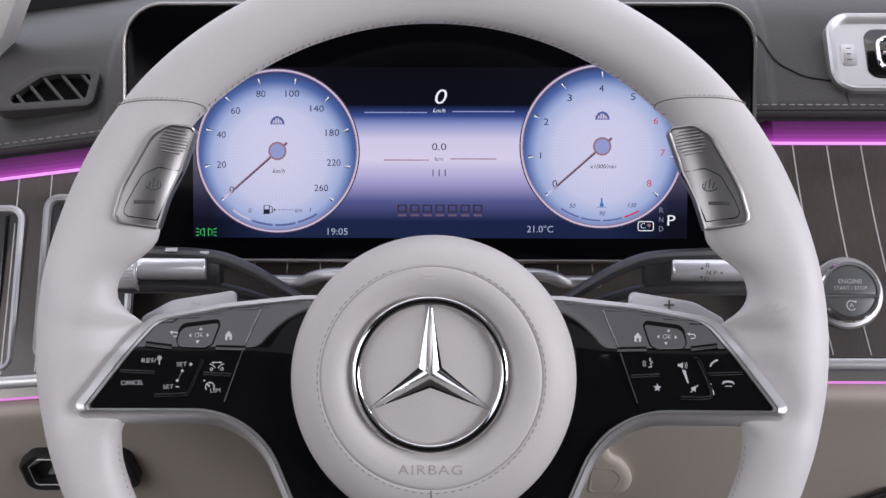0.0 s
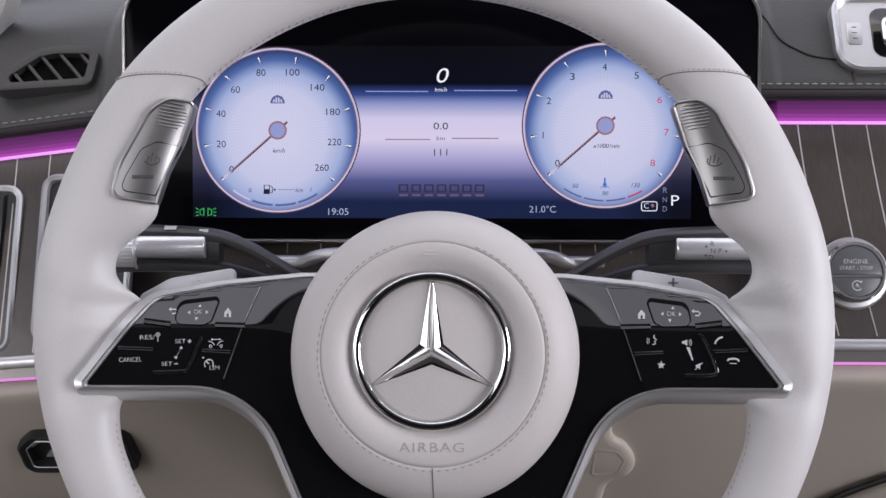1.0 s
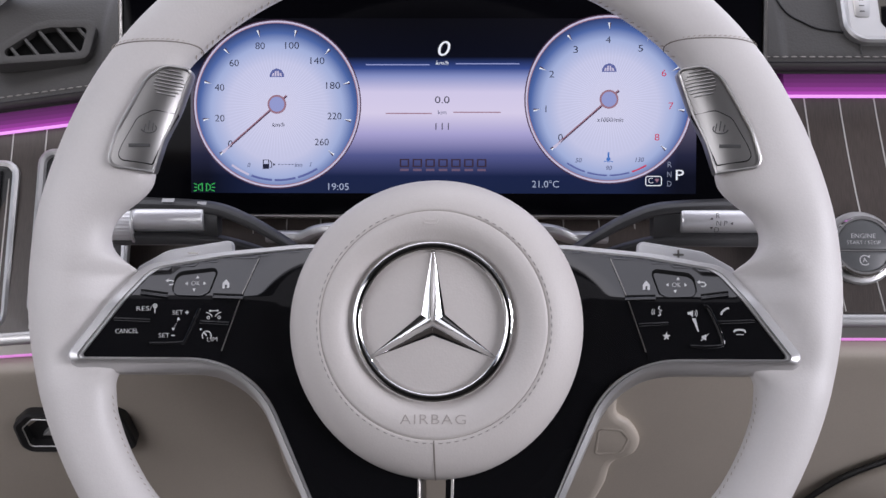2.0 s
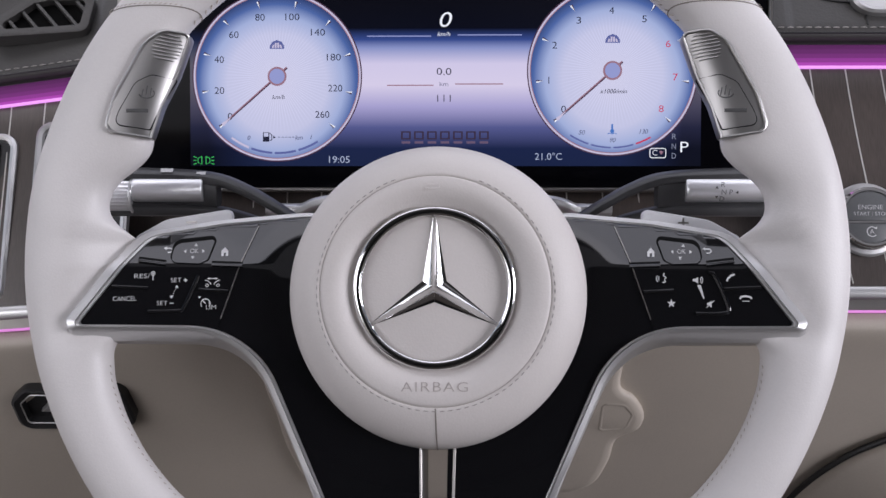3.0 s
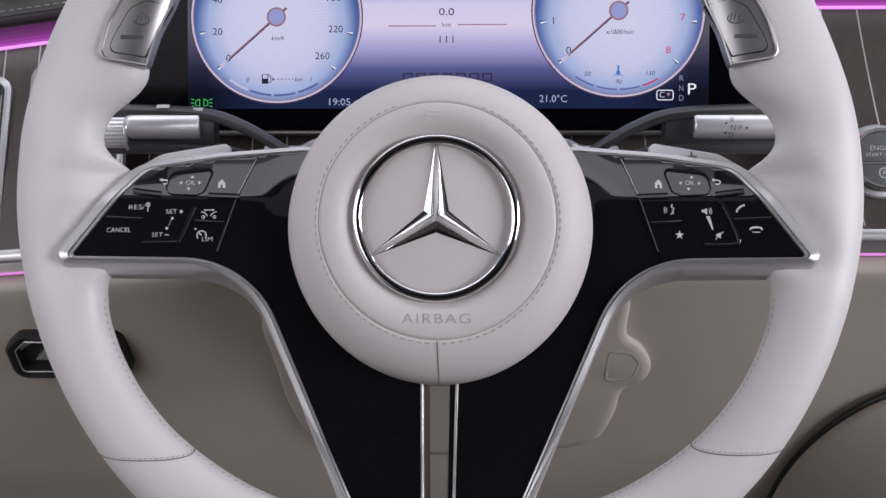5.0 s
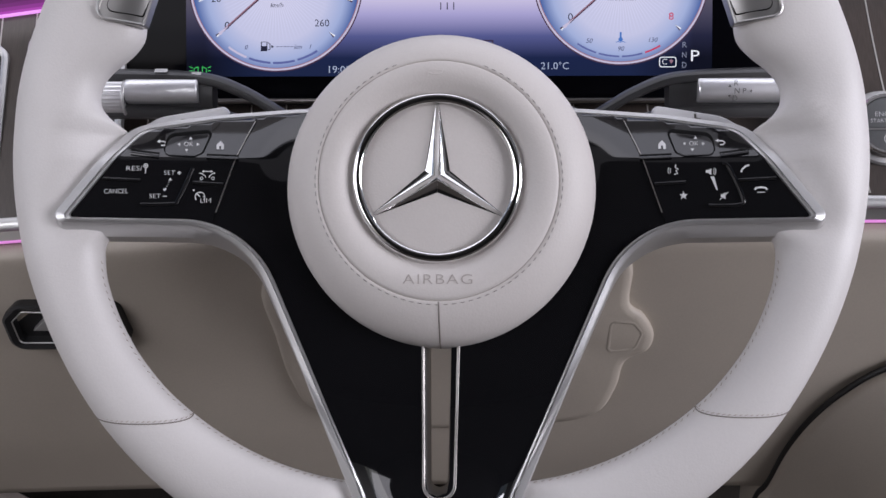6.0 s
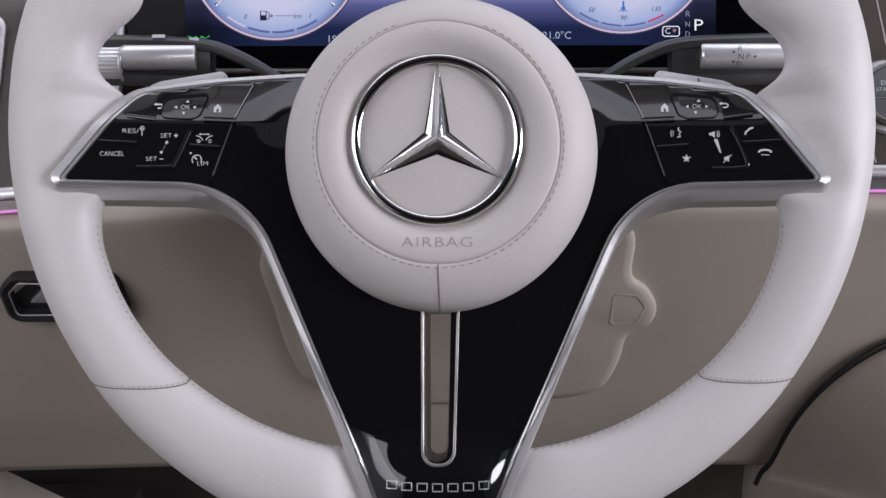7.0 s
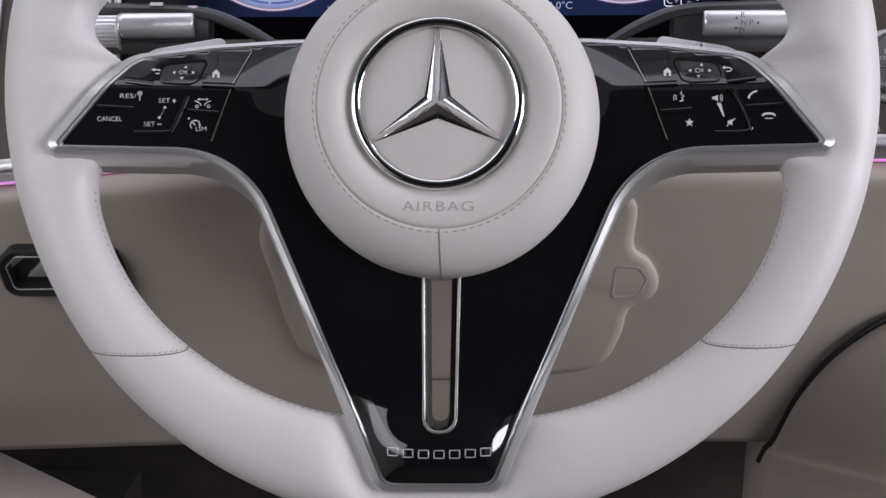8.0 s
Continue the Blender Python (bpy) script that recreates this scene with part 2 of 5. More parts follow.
def inset_by(poly, widths):
    """The polygon with each edge moved inwards by a width of its own."""
    k = len(poly)
    area = sum(poly[i][0] * poly[(i + 1) % k][1] - poly[(i + 1) % k][0] * poly[i][1] for i in range(k))
    sign = 1 if area > 0 else -1
    lines = []
    for i in range(k):
        a, b = Vector(poly[i]), Vector(poly[(i + 1) % k])
        d = (b - a).normalized()
        lines.append((a + Vector((-d.y, d.x)) * sign * widths[i], d))
    out = []
    for i in range(k):
        (p, d), (q, e) = lines[i - 1], lines[i]
        den = d.x * e.y - d.y * e.x
        t = ((q.x - p.x) * e.y - (q.y - p.y) * e.x) / den if abs(den) > 1e-6 else 0
        out.append(p + d * t if abs(den) > 1e-6 else q)
    return out


def rings_bm(rings, closed=True, cap=(False, False)):
    """Skins a row of rings of equal length."""
    bm = bmesh.new()
    rows = [[bm.verts.new(p) for p in ring] for ring in rings]
    k = len(rows[0])
    for a, c in zip(rows, rows[1:]):
        for i in range(k if closed else k - 1):
            j = (i + 1) % k
            bm.faces.new((a[i], a[j], c[j], c[i]))
    if cap[0]:
        bm.faces.new(rows[0])
    if cap[1]:
        bm.faces.new(rows[-1])
    return bm


def plate(poly, n0, n1, edge=0.0):
    """A prism from n0 (back) to n1 (front) with a soft front edge."""
    poly = [Vector(p[:2]) for p in poly]
    rings = [[(p.x, p.y, n0) for p in poly]]
    if edge > 0:
        i1, i2 = inset(poly, edge * 0.3), inset(poly, edge)
        rings += [[(p.x, p.y, n1 - edge) for p in poly], [(p.x, p.y, n1 - edge * 0.3) for p in i1], [(p.x, p.y, n1) for p in i2]]
    else:
        rings.append([(p.x, p.y, n1) for p in poly])
    return rings_bm(rings, True, (True, True))


def box_poly(x0, y0, x1, y1):
    return [(x0, y0), (x1, y0), (x1, y1), (x0, y1)]


def arc(cx, cy, r, a0, a1, steps=24):
    return [Vector((cx + r * math.cos(radians(a0 + (a1 - a0) * i / steps)), cy + r * math.sin(radians(a0 + (a1 - a0) * i / steps)))) for i in range(steps + 1)]


def disc_poly(cx, cy, r, steps=48):
    return arc(cx, cy, r, 0, 360 - 360 / steps, steps - 1)


def spline(pts, steps=8, closed=False):
    """A smooth line through the points."""
    P = [Vector(p) for p in pts]
    k = len(P)
    out = []
    for i in range(k if closed else k - 1):
        if closed:
            a, b, c, d = P[i - 1], P[i], P[(i + 1) % k], P[(i + 2) % k]
        else:
            a, b, c, d = P[max(i - 1, 0)], P[i], P[i + 1], P[min(i + 2, k - 1)]
        for j in range(steps):
            t = j / steps
            out.append(0.5 * ((2 * b) + (c - a) * t + (2 * a - 5 * b + 4 * c - d) * t * t + (3 * b - a - 3 * c + d) * t ** 3))
    if not closed:
        out.append(P[-1])
    return out


def tube(path, ra, rb=None, closed=False, up=(0, 0, 1), sides=12, power=2.0, taper=None):
    """Sweeps an oval (ra across, rb along up) along a 3D path."""
    rb = rb or ra
    P = [Vector(p) for p in path]
    up = Vector(up)
    rings = []
    k = len(P)
    for i, p in enumerate(P):
        t = (P[(i + 1) % k] - P[i - 1]) if closed else (P[min(i + 1, k - 1)] - P[max(i - 1, 0)])
        t.normalize()
        s = t.cross(up).normalized()
        u = s.cross(t)
        f = taper(i / (k - 1)) if taper else 1.0
        ring = []
        for j in range(sides):
            a = 2 * math.pi * j / sides
            ca, sa = math.cos(a), math.sin(a)
            ring.append(p + s * (ra * f * math.copysign(abs(ca) ** (2 / power), ca)) + u * (rb * f * math.copysign(abs(sa) ** (2 / power), sa)))
        rings.append(ring)
    if closed:
        rings.append(rings[0])
    bm = rings_bm(rings, True, (not closed, not closed))
    if closed:
        bmesh.ops.remove_doubles(bm, verts=bm.verts, dist=1e-5)
    return bm


def join(*bms):
    out = bmesh.new()
    for b in bms:
        me = bpy.data.meshes.new("tmp")
        b.to_mesh(me)
        b.free()
        out.from_mesh(me)
        bpy.data.meshes.remove(me)
    return out


def moved(bm, m):
    bmesh.ops.transform(bm, matrix=m, verts=bm.verts)
    return bm


def lathe(profile, cx=0.0, cy=0.0, steps=64):
    """Turns (r, n) rows round the axis through (cx, cy)."""
    rings = [[(cx + r * math.cos(2 * math.pi * i / steps), cy + r * math.sin(2 * math.pi * i / steps), n) for i in range(steps)] for r, n in profile]
    return rings_bm(rings, True, (profile[0][0] < 3, profile[-1][0] < 3))


def lettering(words, height, x, y, n, spread=1.0, slant=0.0, thick=0.04, anchor="CENTER", width=0.0, weight=-0.018):
    """Words in the built-in font, with capitals of the given height, centred at (x, y)."""
    c = bpy.data.curves.new("words", "FONT")
    c.body, c.align_x, c.align_y = words, anchor, "CENTER"
    c.offset = weight * height
    c.size, c.shear, c.space_character, c.extrude, c.resolution_u = height / 0.70, slant, spread, thick, 3
    ob = bpy.data.objects.new("words", c)
    scene.collection.objects.link(ob)
    me = bpy.data.meshes.new_from_object(ob.evaluated_get(bpy.context.evaluated_depsgraph_get()))
    bpy.data.objects.remove(ob)
    bm = bmesh.new()
    bm.from_mesh(me)
    bpy.data.meshes.remove(me)
    if width:
        xs = [v.co.x for v in bm.verts]
        bmesh.ops.scale(bm, vec=(width / (max(xs) - min(xs)), 1, 1), verts=bm.verts)
    return moved(bm, Matrix.Translation((x, y, n)))


def stitches(path, length=2.4, gap=1.2, r=0.28, up=(0, 0, 1), tilt=0.0):
    """Short beads of thread laid end to end along a path."""
    P = [Vector(p) for p in path]
    bms, run, start = [], 0.0, None
    dist = [0.0]
    for a, b in zip(P, P[1:]):
        dist.append(dist[-1] + (b - a).length)

    def at(d):
        for i in range(len(P) - 1):
            if d <= dist[i + 1]:
                return P[i].lerp(P[i + 1], (d - dist[i]) / max(dist[i + 1] - dist[i], 1e-6))
        return P[-1]

    up = Vector(up)
    verts, faces = [], []
    d = 0.0
    while d + length < dist[-1]:
        a, b = at(d), at(d + length)
        t = (b - a).normalized()
        s = t.cross(up).normalized()
        a, b = a + s * tilt, b - s * tilt
        u = s.cross(t)
        mid = (a + b) / 2 + u * r * 1.2
        base = len(verts)
        for p, w in ((a, 0.5), (mid, 1.0), (b, 0.5)):
            verts += [p + s * r * w, p + u * r * w, p - s * r * w, p - u * r * w]
        for q in (0, 4):
            faces += [tuple(base + q + v for v in (i, (i + 1) % 4, 4 + (i + 1) % 4, 4 + i)) for i in range(4)]
        d += length + gap
    bm = bmesh.new()
    vs = [bm.verts.new(v) for v in verts]
    for f in faces:
        bm.faces.new([vs[i] for i in f])
    return bm


def gridded(poly, step, height, skirt):
    """A sheet with the outline poly, cut into a grid and lifted to height(x, y), with a skirt going back by that depth."""
    bm = bmesh.new()
    bm.faces.new([bm.verts.new((p[0], p[1], 0)) for p in poly])
    cut_grid(bm, step)
    lift(bm, height, skirt)
    return bm


def cut_grid(bm, step):
    for axis in (0, 1):
        lo = min(v.co[axis] for v in bm.verts)
        hi = max(v.co[axis] for v in bm.verts)
        k = lo + step
        while k < hi:
            co, no = [0, 0, 0], [0, 0, 0]
            co[axis], no[axis] = k, 1
            bmesh.ops.bisect_plane(bm, geom=bm.verts[:] + bm.edges[:] + bm.faces[:], dist=1e-4, plane_co=co, plane_no=no)
            k += step


def lift(bm, height, skirt):
    edges = [e for e in bm.edges if e.is_boundary]
    for v in bm.verts:
        v.co.z = height(v.co.x, v.co.y)
    if skirt:
        r = bmesh.ops.extrude_edge_only(bm, edges=edges)
        for v in (g for g in r["geom"] if isinstance(g, bmesh.types.BMVert)):
            v.co.z -= skirt


def mirrored(poly, side):
    """The outline as drawn for the negative side, or its mirror image."""
    return poly if side < 0 else [(-p[0], p[1]) for p in reversed(poly)]


# ---------------------------------------------------------------- cabin shell and ground


def plain_box(x0, x1, y0, y1, z0, z1):
    return plate(box_poly(x0, y0, x1, y1), z0, z1, 0)


thing("ground", "grey concrete floor under the car", "ground", None, plate(box_poly(-40000, -40000, 40000, 40000), -50, 0), CONCRETE, kind="structure")
thing("floor", "dark carpeted cabin floor", "floor", None, plain_box(-720, 1450, -1500, 1000, 300, 340), CARPET, kind="structure")
thing("wall_front", "dark bulkhead at the front of the footwell", "wall", None, plain_box(-720, 1450, 960, 1000, 340, 1000), CARPET, kind="structure")
thing("wall_driver_side", "pale door panel below the window", "wall", None, plain_box(-770, -720, -1500, 1000, 300, 990), HEADLINER, kind="structure")
thing("wall_passenger_side", "pale door panel below the window", "wall", None, plain_box(1450, 1500, -1500, 1000, 300, 990), HEADLINER, kind="structure")
# added behind the view so that the gloss panels mirror darkness
thing("wall_rear", "unseen rear wall, dark to keep reflections in the lacquer dark", "wall", None, plain_box(-720, 1450, -1550, -1500, 300, 1480), DARK_LINING, kind="structure")
# unseen cover that blocks sky and sun and darkens the lacquer's reflections
thing("ceiling", "unseen plain ceiling, dark to keep reflections in the lacquer dark", "ceiling", None,
      plain_box(-720, 1450, -1500, 340, 1480, 1520),
      DARK_LINING, kind="structure")

# ---------------------------------------------------------------- steering wheel
wheel = thing("steering_wheel", "cream leather steering wheel with gloss black spokes and silver trim", "steering wheel", pose(0.0005, 0.428, 0.908, 70.8, 0, 0))

# spokes: one lacquered panel inside a silver frame
HALF = [(-66, 38.2), (-106, 34.0), (-139.6, 27.8), (-172.2, -17.6), (-88.3, -18.4), (-60.6, -82), (-26.8, -164.5)]
HALF_R = [60, 60, 16, 3.6, 42, 300, 9]
OUT = HALF + [(-x, y) for x, y in reversed(HALF)]
OUT_R = HALF_R + HALF_R[::-1]
FRAME_W = 3.3
outer = rounded(OUT, OUT_R, 12)
EDGE_W = [2.6, 3.0, 5.8, 2.6, 4.2, 5.6, 4.6, 5.6, 4.2, 2.6, 5.8, 3.0, 2.6, 2.4]
inner = rounded(inset_by(OUT, EDGE_W), [max(r - (FRAME_W if i not in (4, 9) else -FRAME_W), 1.2) for i, r in enumerate(OUT_R)], 12)


def densed(a, b, step=6.0):
    """Two matching outlines, cut alike into short pieces."""
    out_a, out_b = [], []
    for i in range(len(a)):
        j = (i + 1) % len(a)
        cuts = max(1, math.ceil((a[j] - a[i]).length / step))
        out_a += [a[i].lerp(a[j], k / cuts) for k in range(cuts)]
        out_b += [b[i].lerp(b[j], k / cuts) for k in range(cuts)]
    return out_a, out_b


outer, inner = densed(outer, inner)


def spoke_level(x, y):
    """The side spokes lean back, more so above their middle; the lower spoke lies flat."""
    v = max(y, -25)
    arm = -11 + 0.11 * (min(abs(x), 172) - 100) - 0.15 * (v + 15.7) - 0.6 * max(0, v - 12)
    t = min(max((-25 - y) / 80, 0), 1)
    t = t * t * (3 - 2 * t)
    return arm * (1 - t) - 10.5 * t


EDGE = np.array([(p.x, p.y) for p in outer])


def beyond_spokes(x, y):
    """How far (x, y) lies outside the spokes' outline; zero within it."""
    a, b = EDGE, np.roll(EDGE, -1, axis=0)
    d, p = b - a, np.array((x, y)) - a
    t = np.clip((p * d).sum(1) / (d * d).sum(1), 0, 1)
    far = np.hypot(*(p - d * t[:, None]).T).min()
    cross = ((a[:, 1] > y) != (b[:, 1] > y)) & (x < a[:, 0] + (y - a[:, 1]) / np.where(d[:, 1] == 0, 1e-9, d[:, 1]) * d[:, 0])
    return 0.0 if cross.sum() % 2 else float(far)


RIM_Y, RIM_N, RIM_DEEP = 10.0, -19.0, 13.5
# inner radius of the rim by the angle from its top
RIM_IN = [(0, 163.2), (38, 163.6), (46, 163.2), (50.6, 161), (56.3, 156.3), (64.8, 147.8), (66.7, 145.6), (68.8, 146.2), (71.3, 149.3), (74.2, 155.1), (76.6, 158), (79.4, 157.8),
          (81.3, 154.7), (82.6, 149.5), (84.5, 140), (100, 140), (101.6, 150), (103.5, 156.2), (109, 159.6), (115, 160.6), (122, 160.8), (130, 159.6), (136.5, 157.6), (148.5, 154), (158, 150.6), (164, 148.3), (180, 146.5)]
# outer radius likewise
RIM_OUT = [(0, 196), (52, 196), (66, 194), (90, 193.2), (104, 191.4), (115, 190.3), (127, 191), (180, 190.5)]


def by_angle(table, a):
    a = abs(a)
    for (a0, r0), (a1, r1) in zip(table, table[1:]):
        if a <= a1:
            t = (a - a0) / (a1 - a0)
            return r0 + (r1 - r0) * t
    return table[-1][1]


def around(table, a, reach, steps=7):
    return sum(by_angle(table, (a + reach * (2 * i / (steps - 1) - 1) + 180) % 360 - 180) for i in range(steps)) / steps


def soft_inner(a):
    return around(RIM_IN, a, 1.2)


def rim_outer_soft(a):
    return around(RIM_OUT, a, 8)


def rim_point(a, s):
    """A point of the rim: a degrees from the top, s degrees round its section (0 outside, 90 towards the driver)."""
    ri, ro = soft_inner(a), rim_outer_soft(a)
    h, c = (ro - ri) / 2, (ro + ri) / 2
    cs, sn = math.cos(radians(s)), math.sin(radians(s))
    p = 2.35
    r = c + h * math.copysign(abs(cs) ** (2 / p), cs)
    n = RIM_N + RIM_DEEP * math.copysign(abs(sn) ** (2 / p), sn)
    x, y = r * math.sin(radians(a)), RIM_Y + r * math.cos(radians(a))
    if n > RIM_N - 8 and (70 < abs(a) < 112 or abs(a) > 156):
        off = beyond_spokes(x, y)
        if off < 22:
            cap = spoke_level(x, min(y, 22)) - 4.6 + 0.9 * max(0, off - 2.5)
            n = -3.0 * math.log(math.exp(-n / 3.0) + math.exp(-cap / 3.0))
    return Vector((x, y, n))


def rim_height(x, y):
    """How far the rim's front stands out at (x, y)."""
    r, a = math.hypot(x, y - RIM_Y), math.degrees(math.atan2(x, y - RIM_Y))
    ri, ro = soft_inner(a), rim_outer_soft(a)
    q = min(abs(r - (ri + ro) / 2) / ((ro - ri) / 2), 0.985)
    return RIM_N + RIM_DEEP * (1 - q ** 2.35) ** (1 / 2.35)


rings = [[rim_point(a * 0.75 - 180, s * 360 / 36) for s in range(36)] for a in range(480)]
rim = part("rim", rings_bm(rings + [rings[0]]), CREAM, wheel, "smooth cream leather rim with thumb rests", 70)


def rim_seam(y0, side, lift_by=0.0, steps=26):
    """A line across the front of the rim at one height."""
    out = []
    for i in range(steps + 1):
        s = -18 + 216 * i / steps
        y = y0 + (2.6 if y0 > 0 else -3.0) * math.sin(radians(s))
        lo, hi = (10, 89) if y > 0 else (91, 170)
        for _ in range(30):
            mid = (lo + hi) / 2
            if rim_point(mid * side, s).y > y:
                lo = mid
            else:
                hi = mid
        p = rim_point(lo * side, s)
        c = rim_point(lo * side, s + 2)
        out.append(p + Vector((0, 0, lift_by if 0 < s < 180 else 0)))
    return out


for side in (-1, 1):
    for y in (129.8 if side < 0 else 131.5, -103.0 if side < 0 else -99.2):
        part("seam", tube(rim_seam(y, side), 0.3, 0.3, up=(0, 1, 0.01), sides=6), GROOVE, rim, "narrow sewn joint")
        part("seam_thread", stitches([p + Vector((0, 1.0, 0)) for p in rim_seam(y, side, 0.1)], 1.5, 0.9, 0.22, (0, 0.1, 1), 0.25), THREAD, rim, "fine cream thread")
    low = [rim_point(a * side, 171) for a in range(106, 166)]
    tagged(part("inner_stitching", stitches(low, 2.2, 1.2, 0.26, (0, 0, 1), 0.35), THREAD, rim, "cross stitched cream thread"), kind="stuff")
    up_path = [rim_point(a * side, 172) for a in range(2, 46)]
    tagged(part("inner_stitching", stitches(up_path, 2.6, 1.0, 0.45, (0, 0, 1), 0.9), THREAD, rim, "cross stitched cream thread"), kind="stuff")

def switch_height(x, y):
    """A smooth saddle over the rim for the thumb switches."""
    r, a = math.hypot(x, y - RIM_Y), abs(math.degrees(math.atan2(x, y - RIM_Y)))
    ri, ro = 154.0 + (136.5 - 154.0) * min(max((a - 46) / 21, 0), 1), 195.0
    q = min(abs(r - (ri + ro) / 2) / ((ro - ri) / 2), 0.985)
    return RIM_N + RIM_DEEP * (1 - q ** 2.35) ** (1 / 2.35) + 0.3


def frame_rings():
    k = len(outer)
    rows = [[] for _ in range(12)]
    for i in range(k):
        p, q = outer[i], inner[i]
        t = (outer[(i + 1) % k] - outer[i - 1]).normalized()
        out = Vector((t.y, -t.x))
        if out.dot(p - q) < 0:
            out = -out
        n = spoke_level(p.x, p.y)
        flare = 7.2 * max(0, -out.y) * (0.3 + 0.7 * min(max((p.y + 150) / 110, 0), 1))
        a = p + out * flare
        for row, (s, h) in zip(rows, ((a, n - 20), (p + out * flare * 0.75, n - 9), (p + out * 0.3, n - 1.4), (p, n - 1.2), (p.lerp(q, 0.07), n - 0.7), (p.lerp(q, 0.36), n - 0.2), (p.lerp(q, 0.64), n + 0.15), (p.lerp(q, 0.69), n - 0.9), (p.lerp(q, 0.77), n - 0.9), (p.lerp(q, 0.81), n + 0.0), (p.lerp(q, 0.96), n - 0.1), (q, n - 1.5))):
            row.append((s.x, s.y, h))
    return rows


part("spoke_frame", rings_bm(frame_rings()), SATIN, wheel, "satin silver frame round the spokes", 24)

# slot through the lower spoke
SLOT = [(-6.2, -55), (-5.2, -130), (-4.2, -135.4), (0, -137.0)]


def panel_level(x, y):
    """The lacquer rolls down beside the key panels, runs lower towards the hub and swells at its lower end."""
    t = min(max((-5 - y) / 55, 0), 1)
    t = t * t * (3 - 2 * t)
    v = max(y, -25)
    inward = min(max((84.5 + (35 - v) * 0.314 - abs(x)) / 24.0, 0), 1)
    inward = inward * inward * (3 - 2 * inward) * (1 - t)
    drop = 2.0 + 12.0 * (max(v + 10, 0) / 48) ** 2 - 0.6 * max(0, v - 12)
    swell = 8.0 * math.exp(-((y + 148) / 17) ** 2) * (1 - abs(x / 31) ** 3) if abs(x) < 60 else 0
    return spoke_level(x, y) - 1.0 - drop * inward + swell


def spoke_panel():
    top, low = max(p.y for p in inner), min(p.y for p in inner)
    run = sorted_run([p for p in inner if p.x <= 0], (0.0, top))
    loop = [(0, top)] + [(p.x, p.y) for p in run] + [(0, low)] + [(x, y) for x, y in reversed(SLOT[:4])] + [(0, -55)]
    halves = []
    for side in (1, -1):
        half = bmesh.new()
        half.faces.new([half.verts.new((x * side, y, 0)) for x, y in loop])
        halves.append(half)
    bm = join(*halves)
    bmesh.ops.recalc_face_normals(bm, faces=bm.faces)
    bmesh.ops.remove_doubles(bm, verts=bm.verts, dist=1e-3)
    cut_grid(bm, 1.7)
    lift(bm, panel_level, 14)
    return bm


def sorted_run(points, start):
    """The run of points ordered from the one nearest the start, keeping their order round the outline."""
    k = min(range(len(points)), key=lambda i: (points[i] - Vector(start)).length)
    run = points[k:] + points[:k]
    if len(run) > 1 and run[1].y < run[-1].y - 40:
        return run
    return run if (run[0] - run[1]).length < 60 else [run[0]] + run[:0:-1]


part("spoke_panel", spoke_panel(), GLOSS, wheel, "gloss black lacquered spoke panel", 60)
# lip and sloping wall of the slot, in metal coloured darker for shade
SLOT_EDGE = [(-7.5, -52), (-6.7, -138.8), (8.2, -138.8), (10.4, -52)]


def slot_ring(inward, drop):
    r = 6.6 - inward * 0.8
    corners = rounded(inset_by(SLOT_EDGE, [inward] * 4), [0.5, r, r, 0.5], 10)
    out = []
    for p, q in zip(corners, corners[1:] + corners[:1]):
        cuts = 30 if (q - p).length > 30 else 1
        out += [p.lerp(q, i / cuts) for i in range(cuts)]
    return [(p.x, p.y, panel_level(p.x, p.y) + drop) for p in out]


part("slot_lip", rings_bm([slot_ring(-0.1, -1.0), slot_ring(0.1, 0.3), slot_ring(0.4, 0.5), slot_ring(0.9, 0.4), slot_ring(1.4, 0.0)]), SLOT_METAL, wheel, "thin metal lip round the slot, darkened for shade", 60)
part("slot_wall", rings_bm([slot_ring(1.3, 0.1), slot_ring(2.0, -0.8), slot_ring(2.9, -3.4), slot_ring(3.3, -5.2), slot_ring(3.9, -12.0)]), SLOT_METAL, wheel, "sloping satin metal wall of the slot, darkened for shade", 40)
for i in range(7):
    cx, cy = 6.6 * (i - 3) + 0.6, -147.2 + 0.09 * (i - 3) ** 2
    loop = []
    for a, b in zip(*(lambda q: (q, q[1:] + q[:1]))([Vector(v) for v in box_poly(cx - 2.1, cy - 1.6, cx + 2.1, cy + 1.6)])):
        loop += [a.lerp(b, k / 4) for k in range(4)]
    part("wordmark_bar", tube([(p.x, p.y, panel_level(p.x, p.y) + 0.12) for p in loop], 0.24, 0.12, closed=True, sides=6), SATIN, wheel, "plain outlined silver shape")

# hub: airbag cover
HUB = [(1.0, -1.6), (31.5, -1.6), (33.0, -2.2), (36.6, -2.4), (38.0, -1.4), (40.5, 0.8), (43.5, 2.5), (47.0, 3.3), (50.5, 3.0), (51.7, 2.5), (52.2, 1.9), (52.8, 2.4), (54.5, 2.2), (58, 0.9), (62, -1.8),
       (65.5, -5.8), (68, -11), (69.4, -17), (69.6, -21), (68.5, -27), (64, -31)]


def hub_centre(r):
    t = min(max((r - 40) / 28, 0), 1)
    return 1.3 * t, 1.8 - 3.0 * t


def hub_sag(r, s):
    """The cover's lower side reaches a little further down."""
    t = min(max((r - 53) / 14, 0), 1)
    return -2.6 * t * max(0, -s) ** 2


